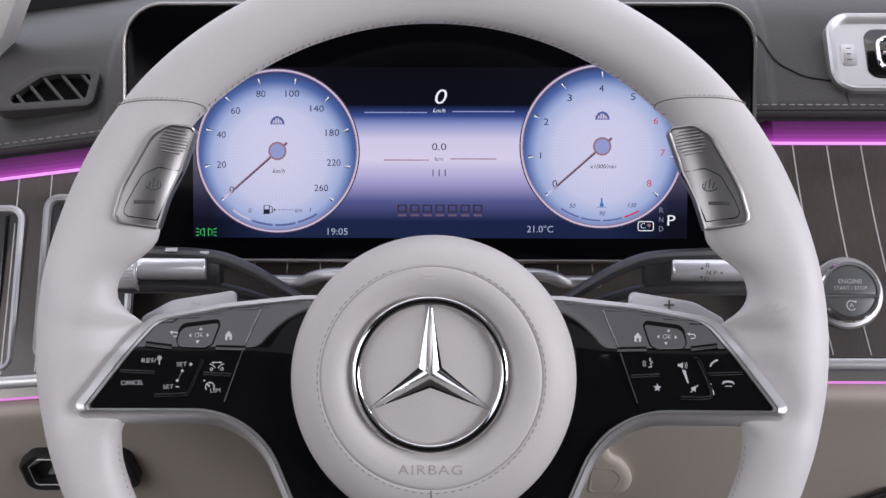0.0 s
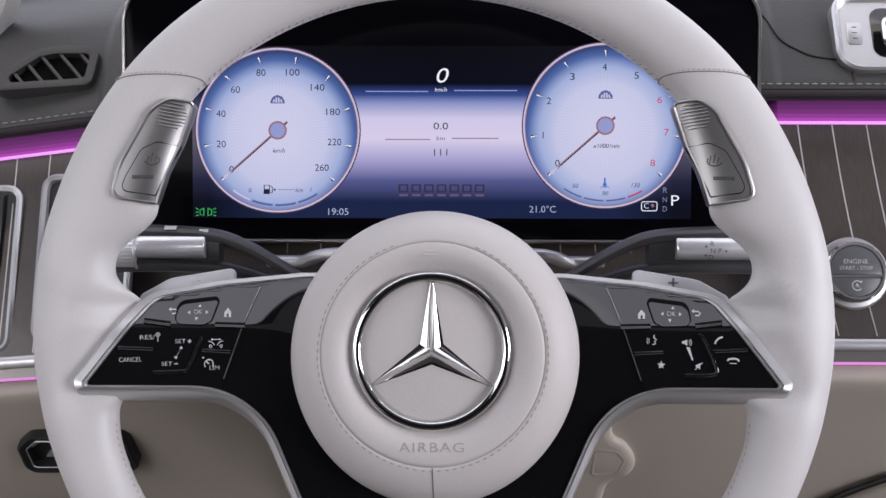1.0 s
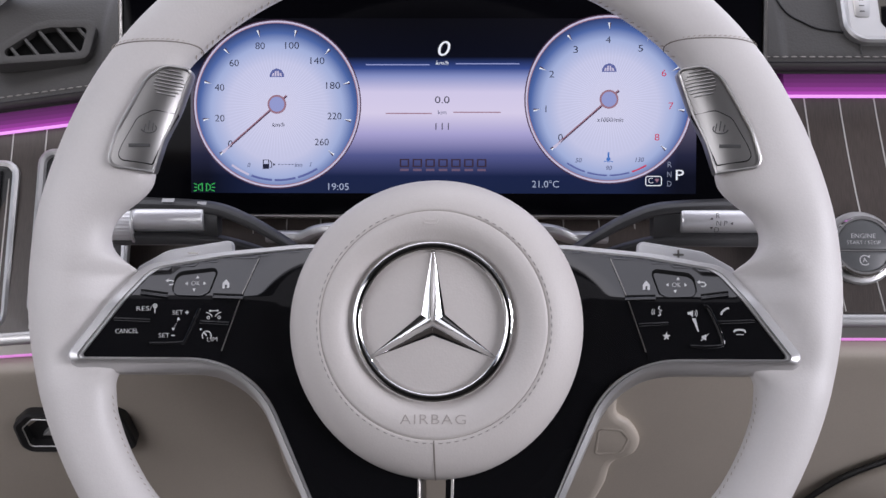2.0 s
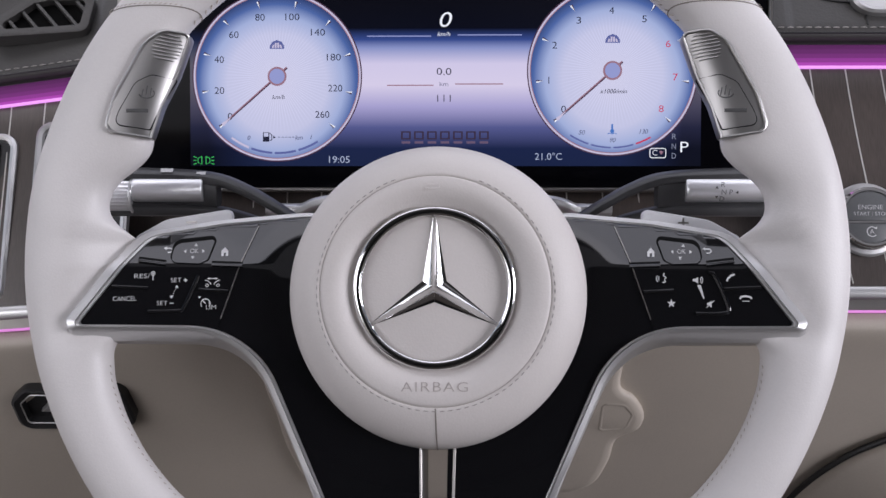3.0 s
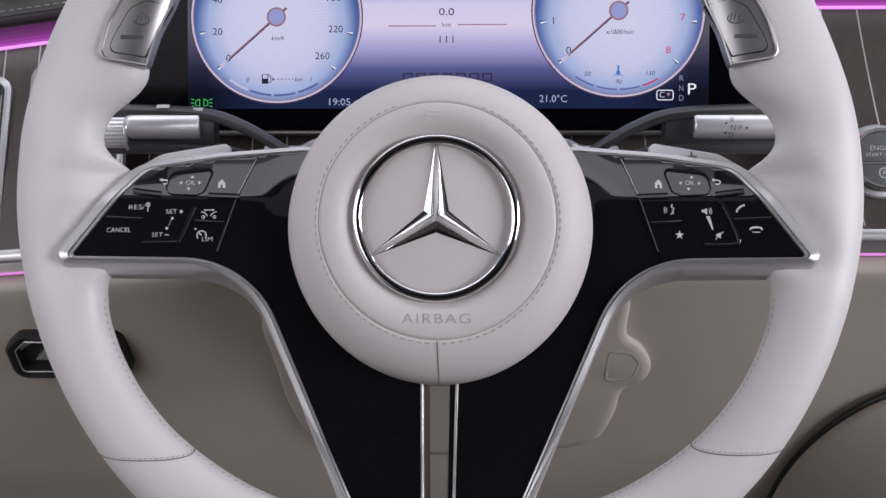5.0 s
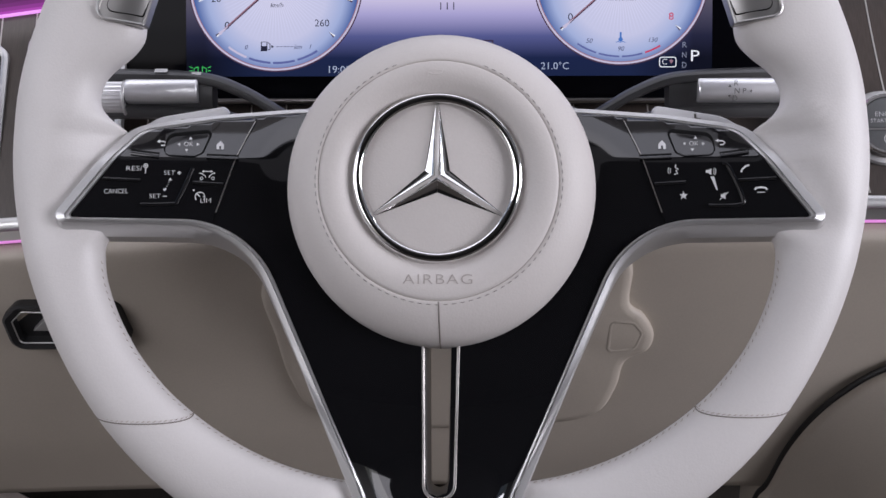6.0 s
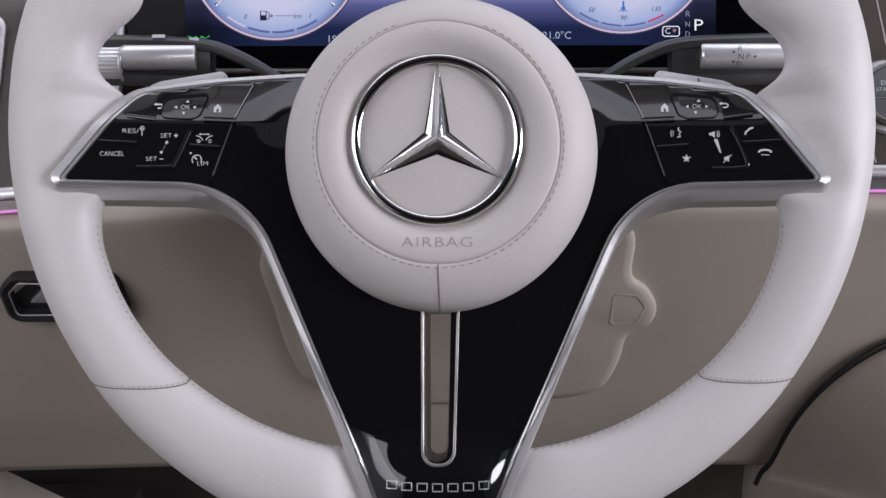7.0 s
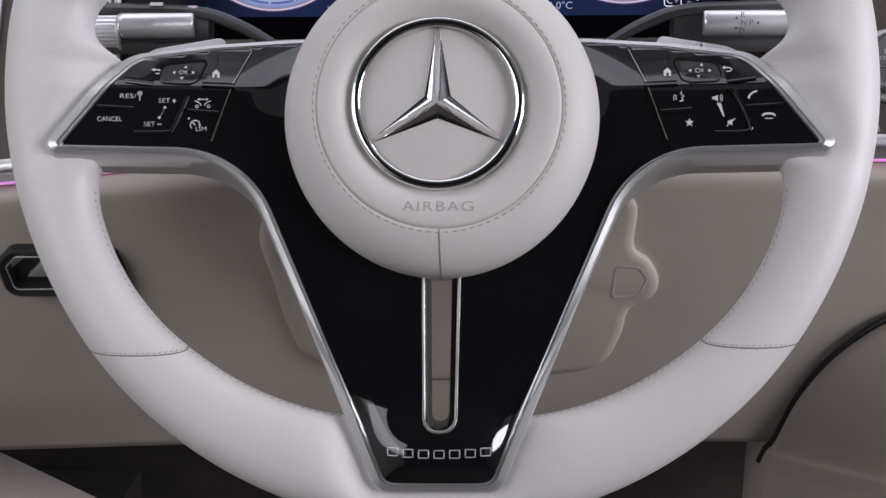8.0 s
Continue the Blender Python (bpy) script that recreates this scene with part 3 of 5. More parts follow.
def hub_bm():
    prof = [Vector((r, n, 0)) for r, n in HUB]
    prof = prof[:2] + spline(prof[2:], 3)
    rings = []
    for q in prof:
        cx, cy = hub_centre(q.x)
        rings.append([(cx + q.x * math.cos(2 * math.pi * i / 96), cy + q.x * math.sin(2 * math.pi * i / 96) + hub_sag(q.x, math.sin(2 * math.pi * i / 96)), q.y) for i in range(96)])
    return rings_bm(rings, True, (True, False))


def hub_at(r, deg, up=0.0):
    for (r0, n0), (r1, n1) in zip(HUB, HUB[1:]):
        if r <= r1:
            n = n0 + (n1 - n0) * (r - r0) / (r1 - r0)
            break
    cx, cy = hub_centre(r)
    return Vector((cx + r * math.cos(radians(deg)), cy + r * math.sin(radians(deg)) + hub_sag(r, math.sin(radians(deg))), n + up))


def on_hub(bm):
    """Lays what was drawn flat onto the cover."""
    for v in bm.verts:
        v.co.z += hub_at(math.hypot(v.co.x, v.co.y - 1.8), 0).z
    return bm


hub = part("airbag_cover", hub_bm(), CREAM_PAD, wheel, "round cream leather airbag cover", 60)
part("seam", tube([hub_at(52.2, a * 5, 0.0) for a in range(72)], 0.3, closed=True, sides=6), GROOVE_SOFT, hub, "round sewn joint")
tagged(part("stitching", stitches([hub_at(53.6, -250 + a * 2.5, 0.05) for a in range(129)], 2.2, 1.5, 0.26), STITCH_HOLE, hub, "ring of fine stitches"), kind="stuff")
part("seam", tube([hub_at(52.6 + 16.6 * i / 14, -90, -0.05) for i in range(15)], 0.4, sides=6, up=(1, 0, 0)), GROOVE, hub, "short upright sewn joint")
part("lettering", on_hub(lettering("AIRBAG", 4.4, 0.4, -42.6, 0.05, 1.12, width=30, thick=0.2)), EMBOSS, hub, "embossed word, its shading put into a darker leather colour")
horn = join(plate(box_poly(-4.2, 45.6, -3.7, 49.6), 2.4, 3.45), tube([(-3.6, 48.4, 3.3), (2.6, 48.4, 3.2)], 0.22, sides=6), tube([(-3.6, 46.9, 3.3), (-2.0, 46.6, 3.3), (1.5, 46.7, 3.3), (2.6, 48.4, 3.2)], 0.22, sides=6))
part("horn_symbol", horn, CREAM_PAD, hub, "embossed horn symbol")

# emblem
emblem = part("emblem", tube([(34.9 * math.cos(2 * math.pi * i / 96), 1.8 + 34.9 * math.sin(2 * math.pi * i / 96), 0.2) for i in range(96)], 2.3, 1.9, closed=True, sides=16), CHROME, hub, "polished chrome ring emblem", 60)


def emblem_arm(deg):
    """A tapered ridge with hollow flanks, from the middle of the ring to its edge."""
    flanks = []
    for side in (-1, 1):
        rows = []
        for k in range(13):
            v = k / 12
            ridge = Vector((0, 33.2 * v, 2.5 - 2.8 * v))
            edge = Vector((side * (5.5 - 5.05 * v), 3.2 + 30 * v, -1.4 - 0.2 * v))
            rows.append([(edge.x * u, ridge.y + (edge.y - ridge.y) * u, edge.z + (ridge.z - edge.z) * (1 - u) ** 1.8) for u in (i / 7 for i in range(8))])
        flanks.append(rings_bm(rows, False))
    return moved(join(*flanks), Matrix.Translation((0, 1.8, 0)) @ pose(0, 0, 0, 0, 0, deg))


for a in (0, 120, 240):
    part("emblem_arm", emblem_arm(a), CHROME, hub, "hollow-sided chrome ridge", 40)


# button panels on the side spokes
def pad_outline(side):
    pts = [p for p in inset([tuple(p) for p in inner], 0.5) if p.x < 0]
    bm = bmesh.new()
    loop = sorted_run([p for p in pts], (0, 27))
    bm.faces.new([bm.verts.new((p.x, p.y, 0)) for p in loop])
    a, b = Vector((-84.5, 35, 0)), Vector((-100.5, -16, 0))
    d = b - a
    no = Vector((-d.y, d.x, 0))
    if no.x < 0:
        no = -no
    bmesh.ops.bisect_plane(bm, geom=bm.verts[:] + bm.edges[:] + bm.faces[:], dist=1e-4, plane_co=a, plane_no=no, clear_outer=True)
    if side > 0:
        bmesh.ops.scale(bm, vec=(-1, 1, 1), verts=bm.verts)
    return bm


def pad_level(x, y):
    """Upper row of keys leans back a little from the rest."""
    return spoke_level(x, y) - 0.3


def conform(bm, up=0.0):
    """Lays what was drawn flat onto the leaning button panel."""
    for v in bm.verts:
        d = -5.3 - spoke_level(v.co.x, v.co.y + 2)
        x, y = v.co.x * (1 + 0.0018 * d), v.co.y + 0.16 * d
        v.co = Vector((x, y, pad_level(x, y) + up + v.co.z))
    return bm


def pad_part(name, bm, material, panel, label="", sharp=32):
    return part(name, conform(bm), material, panel, label, sharp)


def ridge_bar(x0, y0, x1, y1, side, h=0.9, r=0.85):
    n = 0.0
    return tube([(sx(x0, side), y0, n), (sx(x1, side), y1, n)], r, h, sides=10)


def sx(x, side):
    return x if side < 0 else -x


def sym(bm, panel, name="symbol"):
    return pad_part(name, bm, PRINT, panel, "printed white symbol")


def tri(x, y, s, deg, n):
    return moved(plate([(-s, -s * 0.7), (s, -s * 0.7), (0, s * 0.9)], 0, 0.06), Matrix.Translation((x, y, n)) @ pose(0, 0, 0, 0, 0, deg))


def line(pts, n, w=0.22):
    return tube([(x, y, n) for x, y in pts], w, 0.05, sides=6)


def poly_sym(poly, n):
    return plate(poly, n - 0.02, n + 0.05)


for side in (-1, 1):
    bm = pad_outline(side)
    cut_grid(bm, 2.0)
    lift(bm, pad_level, 6.0)
    panel = part("button_panel", bm, GLOSS, wheel, "gloss black button panel with white symbols", 60)
    # highlight on the panel's inner edge, added as a fine metal tube
    part("panel_edge_glint", tube([(sx(-85.6 - 13.8 * i / 12, side), 31.5 - 44 * i / 12, pad_level(-85.6 - 13.8 * i / 12, 31.5 - 44 * i / 12) + 0.1) for i in range(13)], 0.22, 0.2, sides=6), SATIN_DARK, panel, "thin metal strand for the glint along the edge")

    def N(x, y):
        return 0.14

    # raised ridges that mark the keys
    for x0, y0, x1, y1 in ((-136, 13.2, -123.5, 11.6), (-102.5, 11.0, -88.5, 10.4), (-148, 1.8, -131.5, 0.8), (-108.5, -0.2, -95, -1.2)):
        pad_part("key_ridge", ridge_bar(x0, y0, x1, y1, side, 1.25, 0.9), GLOSS, panel, "gloss black ridge")
    rocker = [(-108.6, 6.2), (-115.0, -8.2), (-117.5, -9.6), (-131.5, -9.8)] if side < 0 else [(124.5, 8.0), (127.5, 6.5), (133.5, -7.0), (131.0, -10.0), (118.5, -10.4)]
    pad_part("key_ridge", tube(spline([(x, y, 0.0) for x, y in rocker], 6), 0.9, 1.2, sides=10), GLOSS, panel, "curved gloss ridge")
    key = rounded([(sx(-119.5, side), 20.8), (sx(-101, side), 22.6), (sx(-104.5, side), 13.2), (sx(-108, side), 11.6), (sx(-121.5, side), 12.2)], [4, 1.5, 2, 3, 2.5], 6)
    pad_part("touch_key", gridded([(p.x, p.y) for p in key], 3.0, lambda x, y: 0.55, 1.5), GLOSS, panel, "raised gloss black touch key", 50)
    # shadow round the key's upper side, laid on as a black tube
    over = key[32:] + key[:20]
    pad_part("key_shade", tube([(p.x, p.y, 0.1) for p in over], 1.15, 0.62, sides=8, taper=lambda f: 0.55 + 0.45 * math.sin(math.pi * min(f * 1.3, 1))), VOID, panel)
    pad_part("key_ridge", tube([(p.x, p.y, 0.1) for p in key[19:33]], 0.45, 0.6, sides=8), GLOSS, panel)
    # black tubes for the shadow above the upper ridges
    for x0, y0, x1, y1 in ((-136, 14.0, -123.5, 12.4), (-102.5, 11.8, -88.5, 11.2)):
        pad_part("key_shade", tube([(sx(x0, side), y0, 0.05), (sx(x1, side), y1, 0.05)], 0.8, 0.5, sides=8), VOID, panel)
    kx, ky = -110.8 if side < 0 else 112.2, 16.8
    kn = 0.64
    sym(join(lettering("OK", 2.0, kx, ky, kn), tri(kx - 4.2, ky, 0.8, 90, kn), tri(kx + 4.2, ky, 0.8, -90, kn), tri(kx + 0.8, ky + 2.7, 0.8, 0, kn), tri(kx - 0.6, ky - 2.7, 0.8, 180, kn)), panel)
    # home and back
    hx, hy = -96.8 if side < 0 else 98.4, 16.4
    sym(poly_sym([(hx - 1.6, hy - 1.9), (hx - 0.5, hy - 1.9), (hx - 0.5, hy - 0.4), (hx + 0.5, hy - 0.4), (hx + 0.5, hy - 1.9), (hx + 1.6, hy - 1.9), (hx + 1.6, hy + 0.3), (hx, hy + 2.0), (hx - 1.6, hy + 0.3)], N(hx, hy) + 0.15), panel)
    bx, by = -122.4 if side < 0 else 124.2, 17.3
    sym(join(line([(bx - 1.4, by + 0.9), (bx + 0.9, by + 0.8), (bx + 1.7, by), (bx + 0.9, by - 0.9), (bx - 0.6, by - 0.9)], N(bx, by) + 0.1, 0.28), tri(bx - 1.7, by + 0.9, 0.85, 90, N(bx, by) + 0.1)), panel)
    if side < 0:
        for words, h, x, y, w in (("CANCEL", 2.1, -142.3, -3.9, 10.6), ("RES/", 2.1, -134.5, 6.2, 7.0), ("SET", 2.0, -118.8, 4.1, 4.9), ("SET", 2.0, -125.0, -6.2, 4.9), ("LIM", 2.0, -102.6, -8.4, 4.6)):
            pad_part("lettering", lettering(words, h, x, y, N(x, y) + 0.1, width=w), PRINT, panel, "printed white words")
        sym(join(line([(-115.4, 4.1), (-113.6, 4.1)], N(-114, 4), 0.2), line([(-114.5, 3.2), (-114.5, 5.0)], N(-114, 4), 0.2)), panel)
        sym(line([(-121.6, -6.2), (-119.8, -6.2)], N(-121, -6), 0.2), panel)
        sym(join(tri(-118.4, 1.3, 0.8, 0, N(-118, 1)), tri(-120.8, -3.4, 0.8, 180, N(-120, -3)), *[plate(disc_poly(-118.9 - 0.5 * i, 0.1 - 0.95 * i, 0.22, 8), N(-119, -1) - 0.02, N(-119, -1) + 0.05) for i in range(4)]), panel)
        sym(join(line([(-129.4, 4.2), (-129.4, 6.6)], N(-129, 5), 0.2), tube([(-129.4 + 0.9 * math.cos(i * 0.524), 7.4 + 0.9 * math.sin(i * 0.524), N(-129, 7)) for i in range(12)], 0.18, 0.05, closed=True, sides=6), plate(disc_poly(-129.4, 7.4, 0.4, 10), N(-129, 7), N(-129, 7) + 0.05)), panel)
        # distance symbol: two cars with a double arrow
        n = N(-102, 3)
        cars = [line([(-105.6, 4.0), (-104.4, 3.7), (-103.0, 2.6), (-102.9, 1.9)], n, 0.2), line([(-98.6, 4.0), (-99.8, 3.7), (-101.2, 2.6), (-101.3, 1.9)], n, 0.2), line([(-103.8, 4.7), (-100.4, 4.7)], n, 0.2), tri(-104.0, 4.7, 0.6, 90, n), tri(-100.2, 4.7, 0.6, -90, n)]
        cars += [tube([(cx + 0.62 * math.cos(i * 0.628), 1.6 + 0.62 * math.sin(i * 0.628), n) for i in range(10)], 0.16, 0.05, closed=True, sides=6) for cx in (-104.6, -99.6)]
        sym(join(*cars), panel)
        n = N(-105, -6)
        sym(join(line([(p.x, p.y) for p in arc(-105.2, -6.6, 2.1, -40, 220, 12)], n, 0.22), line([(-105.2, -6.6), (-106.5, -5.2)], n, 0.28), tri(-108.0, -3.6, 0.6, 45, n), line([(-105.2, -4.6), (-105.2, -5.1)], n, 0.18), line([(-103.4, -6.4), (-103.9, -6.4)], n, 0.18)), panel)
    else:
        star = []
        for i in range(10):
            r = 2.0 if i % 2 == 0 else 0.82
            star.append((107.6 + r * math.sin(i * math.pi / 5), -6.1 + r * math.cos(i * math.pi / 5)))
        sym(poly_sym(star, N(107, -6) + 0.1), panel)
        n = N(119, 4) + 0.1
        sym(join(poly_sym([(117.4, 4.0), (118.4, 4.0), (119.8, 3.0), (119.8, 6.0), (118.4, 5.2), (117.4, 5.2)], n), line([(p.x, p.y) for p in arc(119.6, 4.6, 1.4, -45, 45, 5)], n, 0.15), line([(p.x, p.y) for p in arc(119.6, 4.6, 2.2, -45, 45, 5)], n, 0.15)), panel)
        sym(poly_sym([(119.3, 2.4), (121.0, 2.4), (122.6, -3.6), (122.0, -3.6)], n), panel)
        sym(join(poly_sym([(123.8, -6.6), (124.6, -6.6), (125.8, -7.6), (125.8, -4.6), (124.6, -5.4), (123.8, -5.4)], n), line([(123.4, -7.8), (127.0, -4.4)], n, 0.18)), panel)
        sym(line([(132.8, 4.3), (133.2, 5.6), (134.8, 7.0), (136.4, 7.5)], n, 0.42), panel)
        sym(join(line([(138.6, -3.4), (139.2, -2.5), (141.3, -2.2), (143.4, -2.5), (144.0, -3.4)], n, 0.42), line([(139.6, -4.4), (143.0, -4.4)], n, 0.18)), panel)
        sym(join(line([(104.4, 7.6), (104.0, 6.4), (105.4, 5.4), (104.4, 4.9), (105.0, 3.6), (103.6, 3.2)], n, 0.26), line([(p.x, p.y) for p in arc(103.4, 4.9, 1.6, 140, 220, 5)], n, 0.15), line([(p.x, p.y) for p in arc(103.4, 4.9, 2.5, 145, 215, 5)], n, 0.15)), panel)

    # silver thumb switches set into the rim
    K = 1.017
    SW = [(-111.2, 117.6), (-123.4, 119.0), (-132.0, 113.5), (-145.5, 89.0), (-150.3, 72.0), (-129.0, 69.2), (-124.6, 84.0), (-118.3, 98.0)]
    SW = [(x * K, y * K) for x, y in SW]
    SWR = [2.5, 9, 16, 30, 5, 1.0, 40, 60]
    o = rounded(SW, SWR, 6)
    body = [(sx(p.x, side), p.y) for p in o]
    switch = part("thumb_switch", gridded(body, 1.6, lambda x, y: switch_height(x, y) + 0.9, 6.0), SWITCH, wheel, "satin silver thumb switch", 50)
    edge_in = inset([tuple(p) for p in o], 0.6)
    part("switch_frame", tube([(sx(p.x, side), p.y, switch_height(sx(p.x, side), p.y) + 1.1) for p in edge_in], 0.8, 0.9, closed=True, sides=8), SWITCH, switch)
    low = rounded([(x * K, y * K) for x, y in ((-118.6, 96.6), (-128.5, 98.0), (-135.5, 94.5), (-142.5, 82.0), (-145.0, 75.6), (-129.6, 73.6), (-125.2, 84.2))], [0.5, 5, 6, 20, 3, 0.5, 30], 6)
    low_key = part("switch_key", gridded([(sx(p.x, side), p.y) for p in low], 1.6, lambda x, y: switch_height(x, y) + 1.7, 2.2), SWITCH, switch, "satin silver lower key", 50)
    part("key_gap", tube([(sx(p.x, side), p.y, switch_height(sx(p.x, side), p.y) + 1.1) for p in low], 0.55, 0.5, closed=True, sides=6), VOID, switch)
    for i in range(8):
        y0 = 118.2 - 1.55 * i
        x0, w = -122.6 - 0.42 * i, 6.2 * math.sqrt(1 - ((i - 3.5) / 4.7) ** 2)
        rib = [(sx(x0 + w * k / 3, side), y0 - 0.16 * w * k / 3) for k in range(-3, 4)]
        part("grip_rib", tube([(x, y, switch_height(x, y) + 1.0) for x, y in rib], 0.42, 0.5, sides=8), SWITCH, switch)
    bar = [(sx(-132.4 - 1.6 * k, side), 83.4 - 0.05 * k) for k in range(7)]
    part("key_mark", tube([(x, y, switch_height(x, y) + 1.72) for x, y in bar], 0.9, 0.16, sides=8), MARK_GREY, low_key, "engraved bar")
    oval = [(sx(-133.0 + 3.4 * math.cos(i * 0.2856), side), 91.4 + 2.3 * math.sin(i * 0.2856)) for i in range(12, 25)]
    part("key_mark", tube([(x, y, switch_height(x, y) + 1.78) for x, y in oval], 0.3, 0.16, sides=6), MARK_GREY, low_key, "engraved oval crest")
    for x, y, h in ((-134.6, 91.6, 1.6), (-132.8, 92.6, 2.2), (-131.0, 92.0, 1.8)):
        x = sx(x, side)
        part("key_mark", tube([(x - 0.4, y - h, switch_height(x, y - h) + 1.78), (x + 0.3, y + h, switch_height(x, y + h) + 1.78)], 0.3, 0.16, sides=6), MARK_GREY, low_key)

    # shift paddles behind the spokes
    pad = rounded([(-101.0, 41.0), (-134.0, 35.6), (-151.0, 26.0), (-140, 8), (-100.0, 8)], [3, 18, 4, 4, 2], 8)
    paddle = part("shift_paddle", plate([(sx(p.x, side), p.y) for p in pad], -48, -43.5, 1.6), PALE_METAL, wheel, "pale satin silver shift paddle")
    mark = [box_poly(sx(-121, side) - 2.6, 33.6, sx(-121, side) + 2.6, 34.5)] + ([box_poly(sx(-121, side) - 0.45, 31.6, sx(-121, side) + 0.45, 36.5)] if side > 0 else [])
    part("paddle_mark", join(*[plate(m, -44, -43.3 - 0.05 * i) for i, m in enumerate(mark)]), SATIN_DARK, paddle, "engraved sign")

# column boss behind the hub
part("column_boss", lathe([(30, -20), (56, -24), (58, -45), (48, -70), (40, -95), (2, -95)], 0.6, -2), BLACK, wheel, "dark boss behind the hub")

# ---------------------------------------------------------------- instrument display
display = thing("instrument_display", "wide black driver display with lit dials and silver frame", "display", pose(0.003, 0.5845, 0.985, 75, 0, 0))
case_poly = rounded(box_poly(-186, -67.5, 185, 84.5), [14, 14, 24, 24], 10)
part("case", plate(case_poly, -14, -2.0, 1.0), BLACK, display, "black display case")
part("frame", tube([(p.x, p.y, -1.2) for p in inset([tuple(p) for p in case_poly], 1.0)], 1.4, 2.0, closed=True, sides=10), SATIN_DARK, display, "slim satin silver frame")
part("glass", plate(rounded(box_poly(-183.5, -65, 182.5, 82), [12, 12, 22, 22], 10), -2.4, -0.9, 0.3), GLASS_BLACK, display, "black display glass")
screen = part("lit_area", plate(box_poly(-145, -53, 145.5, 47), -0.9, -0.72), LIT_SCREEN, display, "lit screen area with a pale blue band")


def mark(bm, material, owner, name="mark", label=""):
    return part(name, bm, material, owner, label)


def flat_line(pts, w, n):
    return tube([(x, y, n) for x, y in pts], w / 2, 0.03, sides=4)


def arc_line(r, a0, a1, w, n, steps=16):
    return flat_line([(p.x, p.y) for p in arc(0, 0, r, a0, a1, steps)], w, n)


def make_dial(cx, cy, figures, unit):
    """One lit round gauge, built round its own centre."""
    d = part("dial", plate(disc_poly(0, 0, 47.4, 96), 0, 0.12), LIT_DIAL, display, "round lit gauge, pale lavender fading to blue")
    d.location = (cx * MM, cy * MM, -0.7 * MM)
    ring = lambda r, w, n: tube([(r * math.cos(2 * math.pi * i / 96), r * math.sin(2 * math.pi * i / 96), n) for i in range(96)], w / 2, 0.05, closed=True, sides=4)
    part("gauge_rim", ring(47.3, 1.1, 0.14), LIT_RIM, d, "thin rose and silver rim")
    part("gauge_rim_edge", ring(48.1, 0.7, 0.16), LIT_PLUM, d)
    part("gauge_rim_edge", ring(46.5, 0.5, 0.18), LIT_ROSE, d)
    for words, x, y, colour, tick in figures:
        part("figure", lettering(words, 3.9, x, y, 0.16, thick=0.01, weight=-0.004, width=0 if words == "1" else 2.7 if len(words) == 1 else 5.4 if len(words) == 2 else 8.0), LIT_RED if colour else LIT_DARK, d)
        a = math.degrees(math.atan2(tick[1], tick[0]))
        m = Matrix.Translation((0, 0, 0.2)) @ pose(0, 0, 0, 0, 0, a)
        part("tick", moved(plate([(39.4, 0), (43.6, 0.9), (43.6, 0), ], 0, 0.05), m), LIT_WHITE, d)
        part("tick", moved(plate([(39.4, 0), (43.6, 0), (43.6, -0.9)], 0, 0.05), m), LIT_PLUM, d)
    aim = math.atan2(-28.0, -31.8)
    m = Matrix.Translation((0, 0, 0.3)) @ pose(0, 0, 0, 0, 0, math.degrees(aim))
    part("needle", moved(plate([(-7.5, -0.7), (41.5, -0.62), (42.2, 0), (41.5, 0.0), (-7.5, 0.0)], 0, 0.1), m), LIT_ROSE, d, "slim rose gold needle")
    part("needle_edge", moved(plate([(-7.5, 0.0), (41.5, 0.0), (41.5, 0.62), (-7.5, 0.7)], 0, 0.1), m), LIT_PLUM, d)
    part("needle_tip", moved(plate([(34.5, 0.0), (41.5, -1.0), (42.0, 0), (41.5, 1.0)], 0.12, 0.2), m), LIT_RIM, d)
    part("needle_cap", plate(disc_poly(0, 0, 5.4, 40), 0.3, 0.55, 0.1), LIT_ROSE, d, "round rose gold cap")
    part("needle_cap_face", plate(disc_poly(0, 0, 4.3, 40), 0.5, 0.62), LIT_CAP, d, "lavender cap face")
    part("unit", lettering(unit, 2.5, 0.6, -11.8, 0.2, slant=0.25, thick=0.01, weight=0.0), LIT_DARK, d)
    crest = plate([(-4.2, 15.6), (4.2, 15.6), (4.0, 17.4), (2.6, 19.6), (0, 20.6), (-2.6, 19.6), (-4.0, 17.4)], 0.14, 0.18)
    part("crest", crest, LIT_SCALE, d, "plain dome shaped crest")
    for k in (-2.4, -0.8, 0.8, 2.4):
        part("crest_bar", plate([(k - 0.55, 16.1), (k + 0.55, 16.1), (k * 0.8 + 0.45, 19.2 - 0.22 * k * k), (k * 0.8 - 0.45, 19.2 - 0.22 * k * k)], 0.2, 0.24), LIT_RIM, d)
    return d


speed_fig = []
for words, x, y in (("0", -27, -22.9), ("20", -33, -8.2), ("40", -33, 9.4), ("60", -24.6, 23.4), ("80", -9.6, 33.2), ("100", 8.3, 33.4), ("140", 22.8, 24.7), ("180", 31.8, 10.6), ("220", 33.1, -6.9), ("260", 25.7, -21.8)):
    k = len(speed_fig)
    a = radians(221.0 - k * 29.2)
    speed_fig.append((words, x, y, False, (math.cos(a), math.sin(a))))
speed = make_dial(-95.2, -2.1, speed_fig, "km/h")
rev_fig = []
for k, (x, y) in enumerate(((-27.6, -22), (-36, -5.7), (-32.8, 14.1), (-19.2, 28.1), (-0.6, 33.6), (17.9, 28.8), (31.3, 14.8), (35.4, -3.9), (27.7, -21.8))):
    a = radians(221.0 - k * 32.8)
    rev_fig.append((str(k), x, y, k >= 6, (math.cos(a), math.sin(a))))
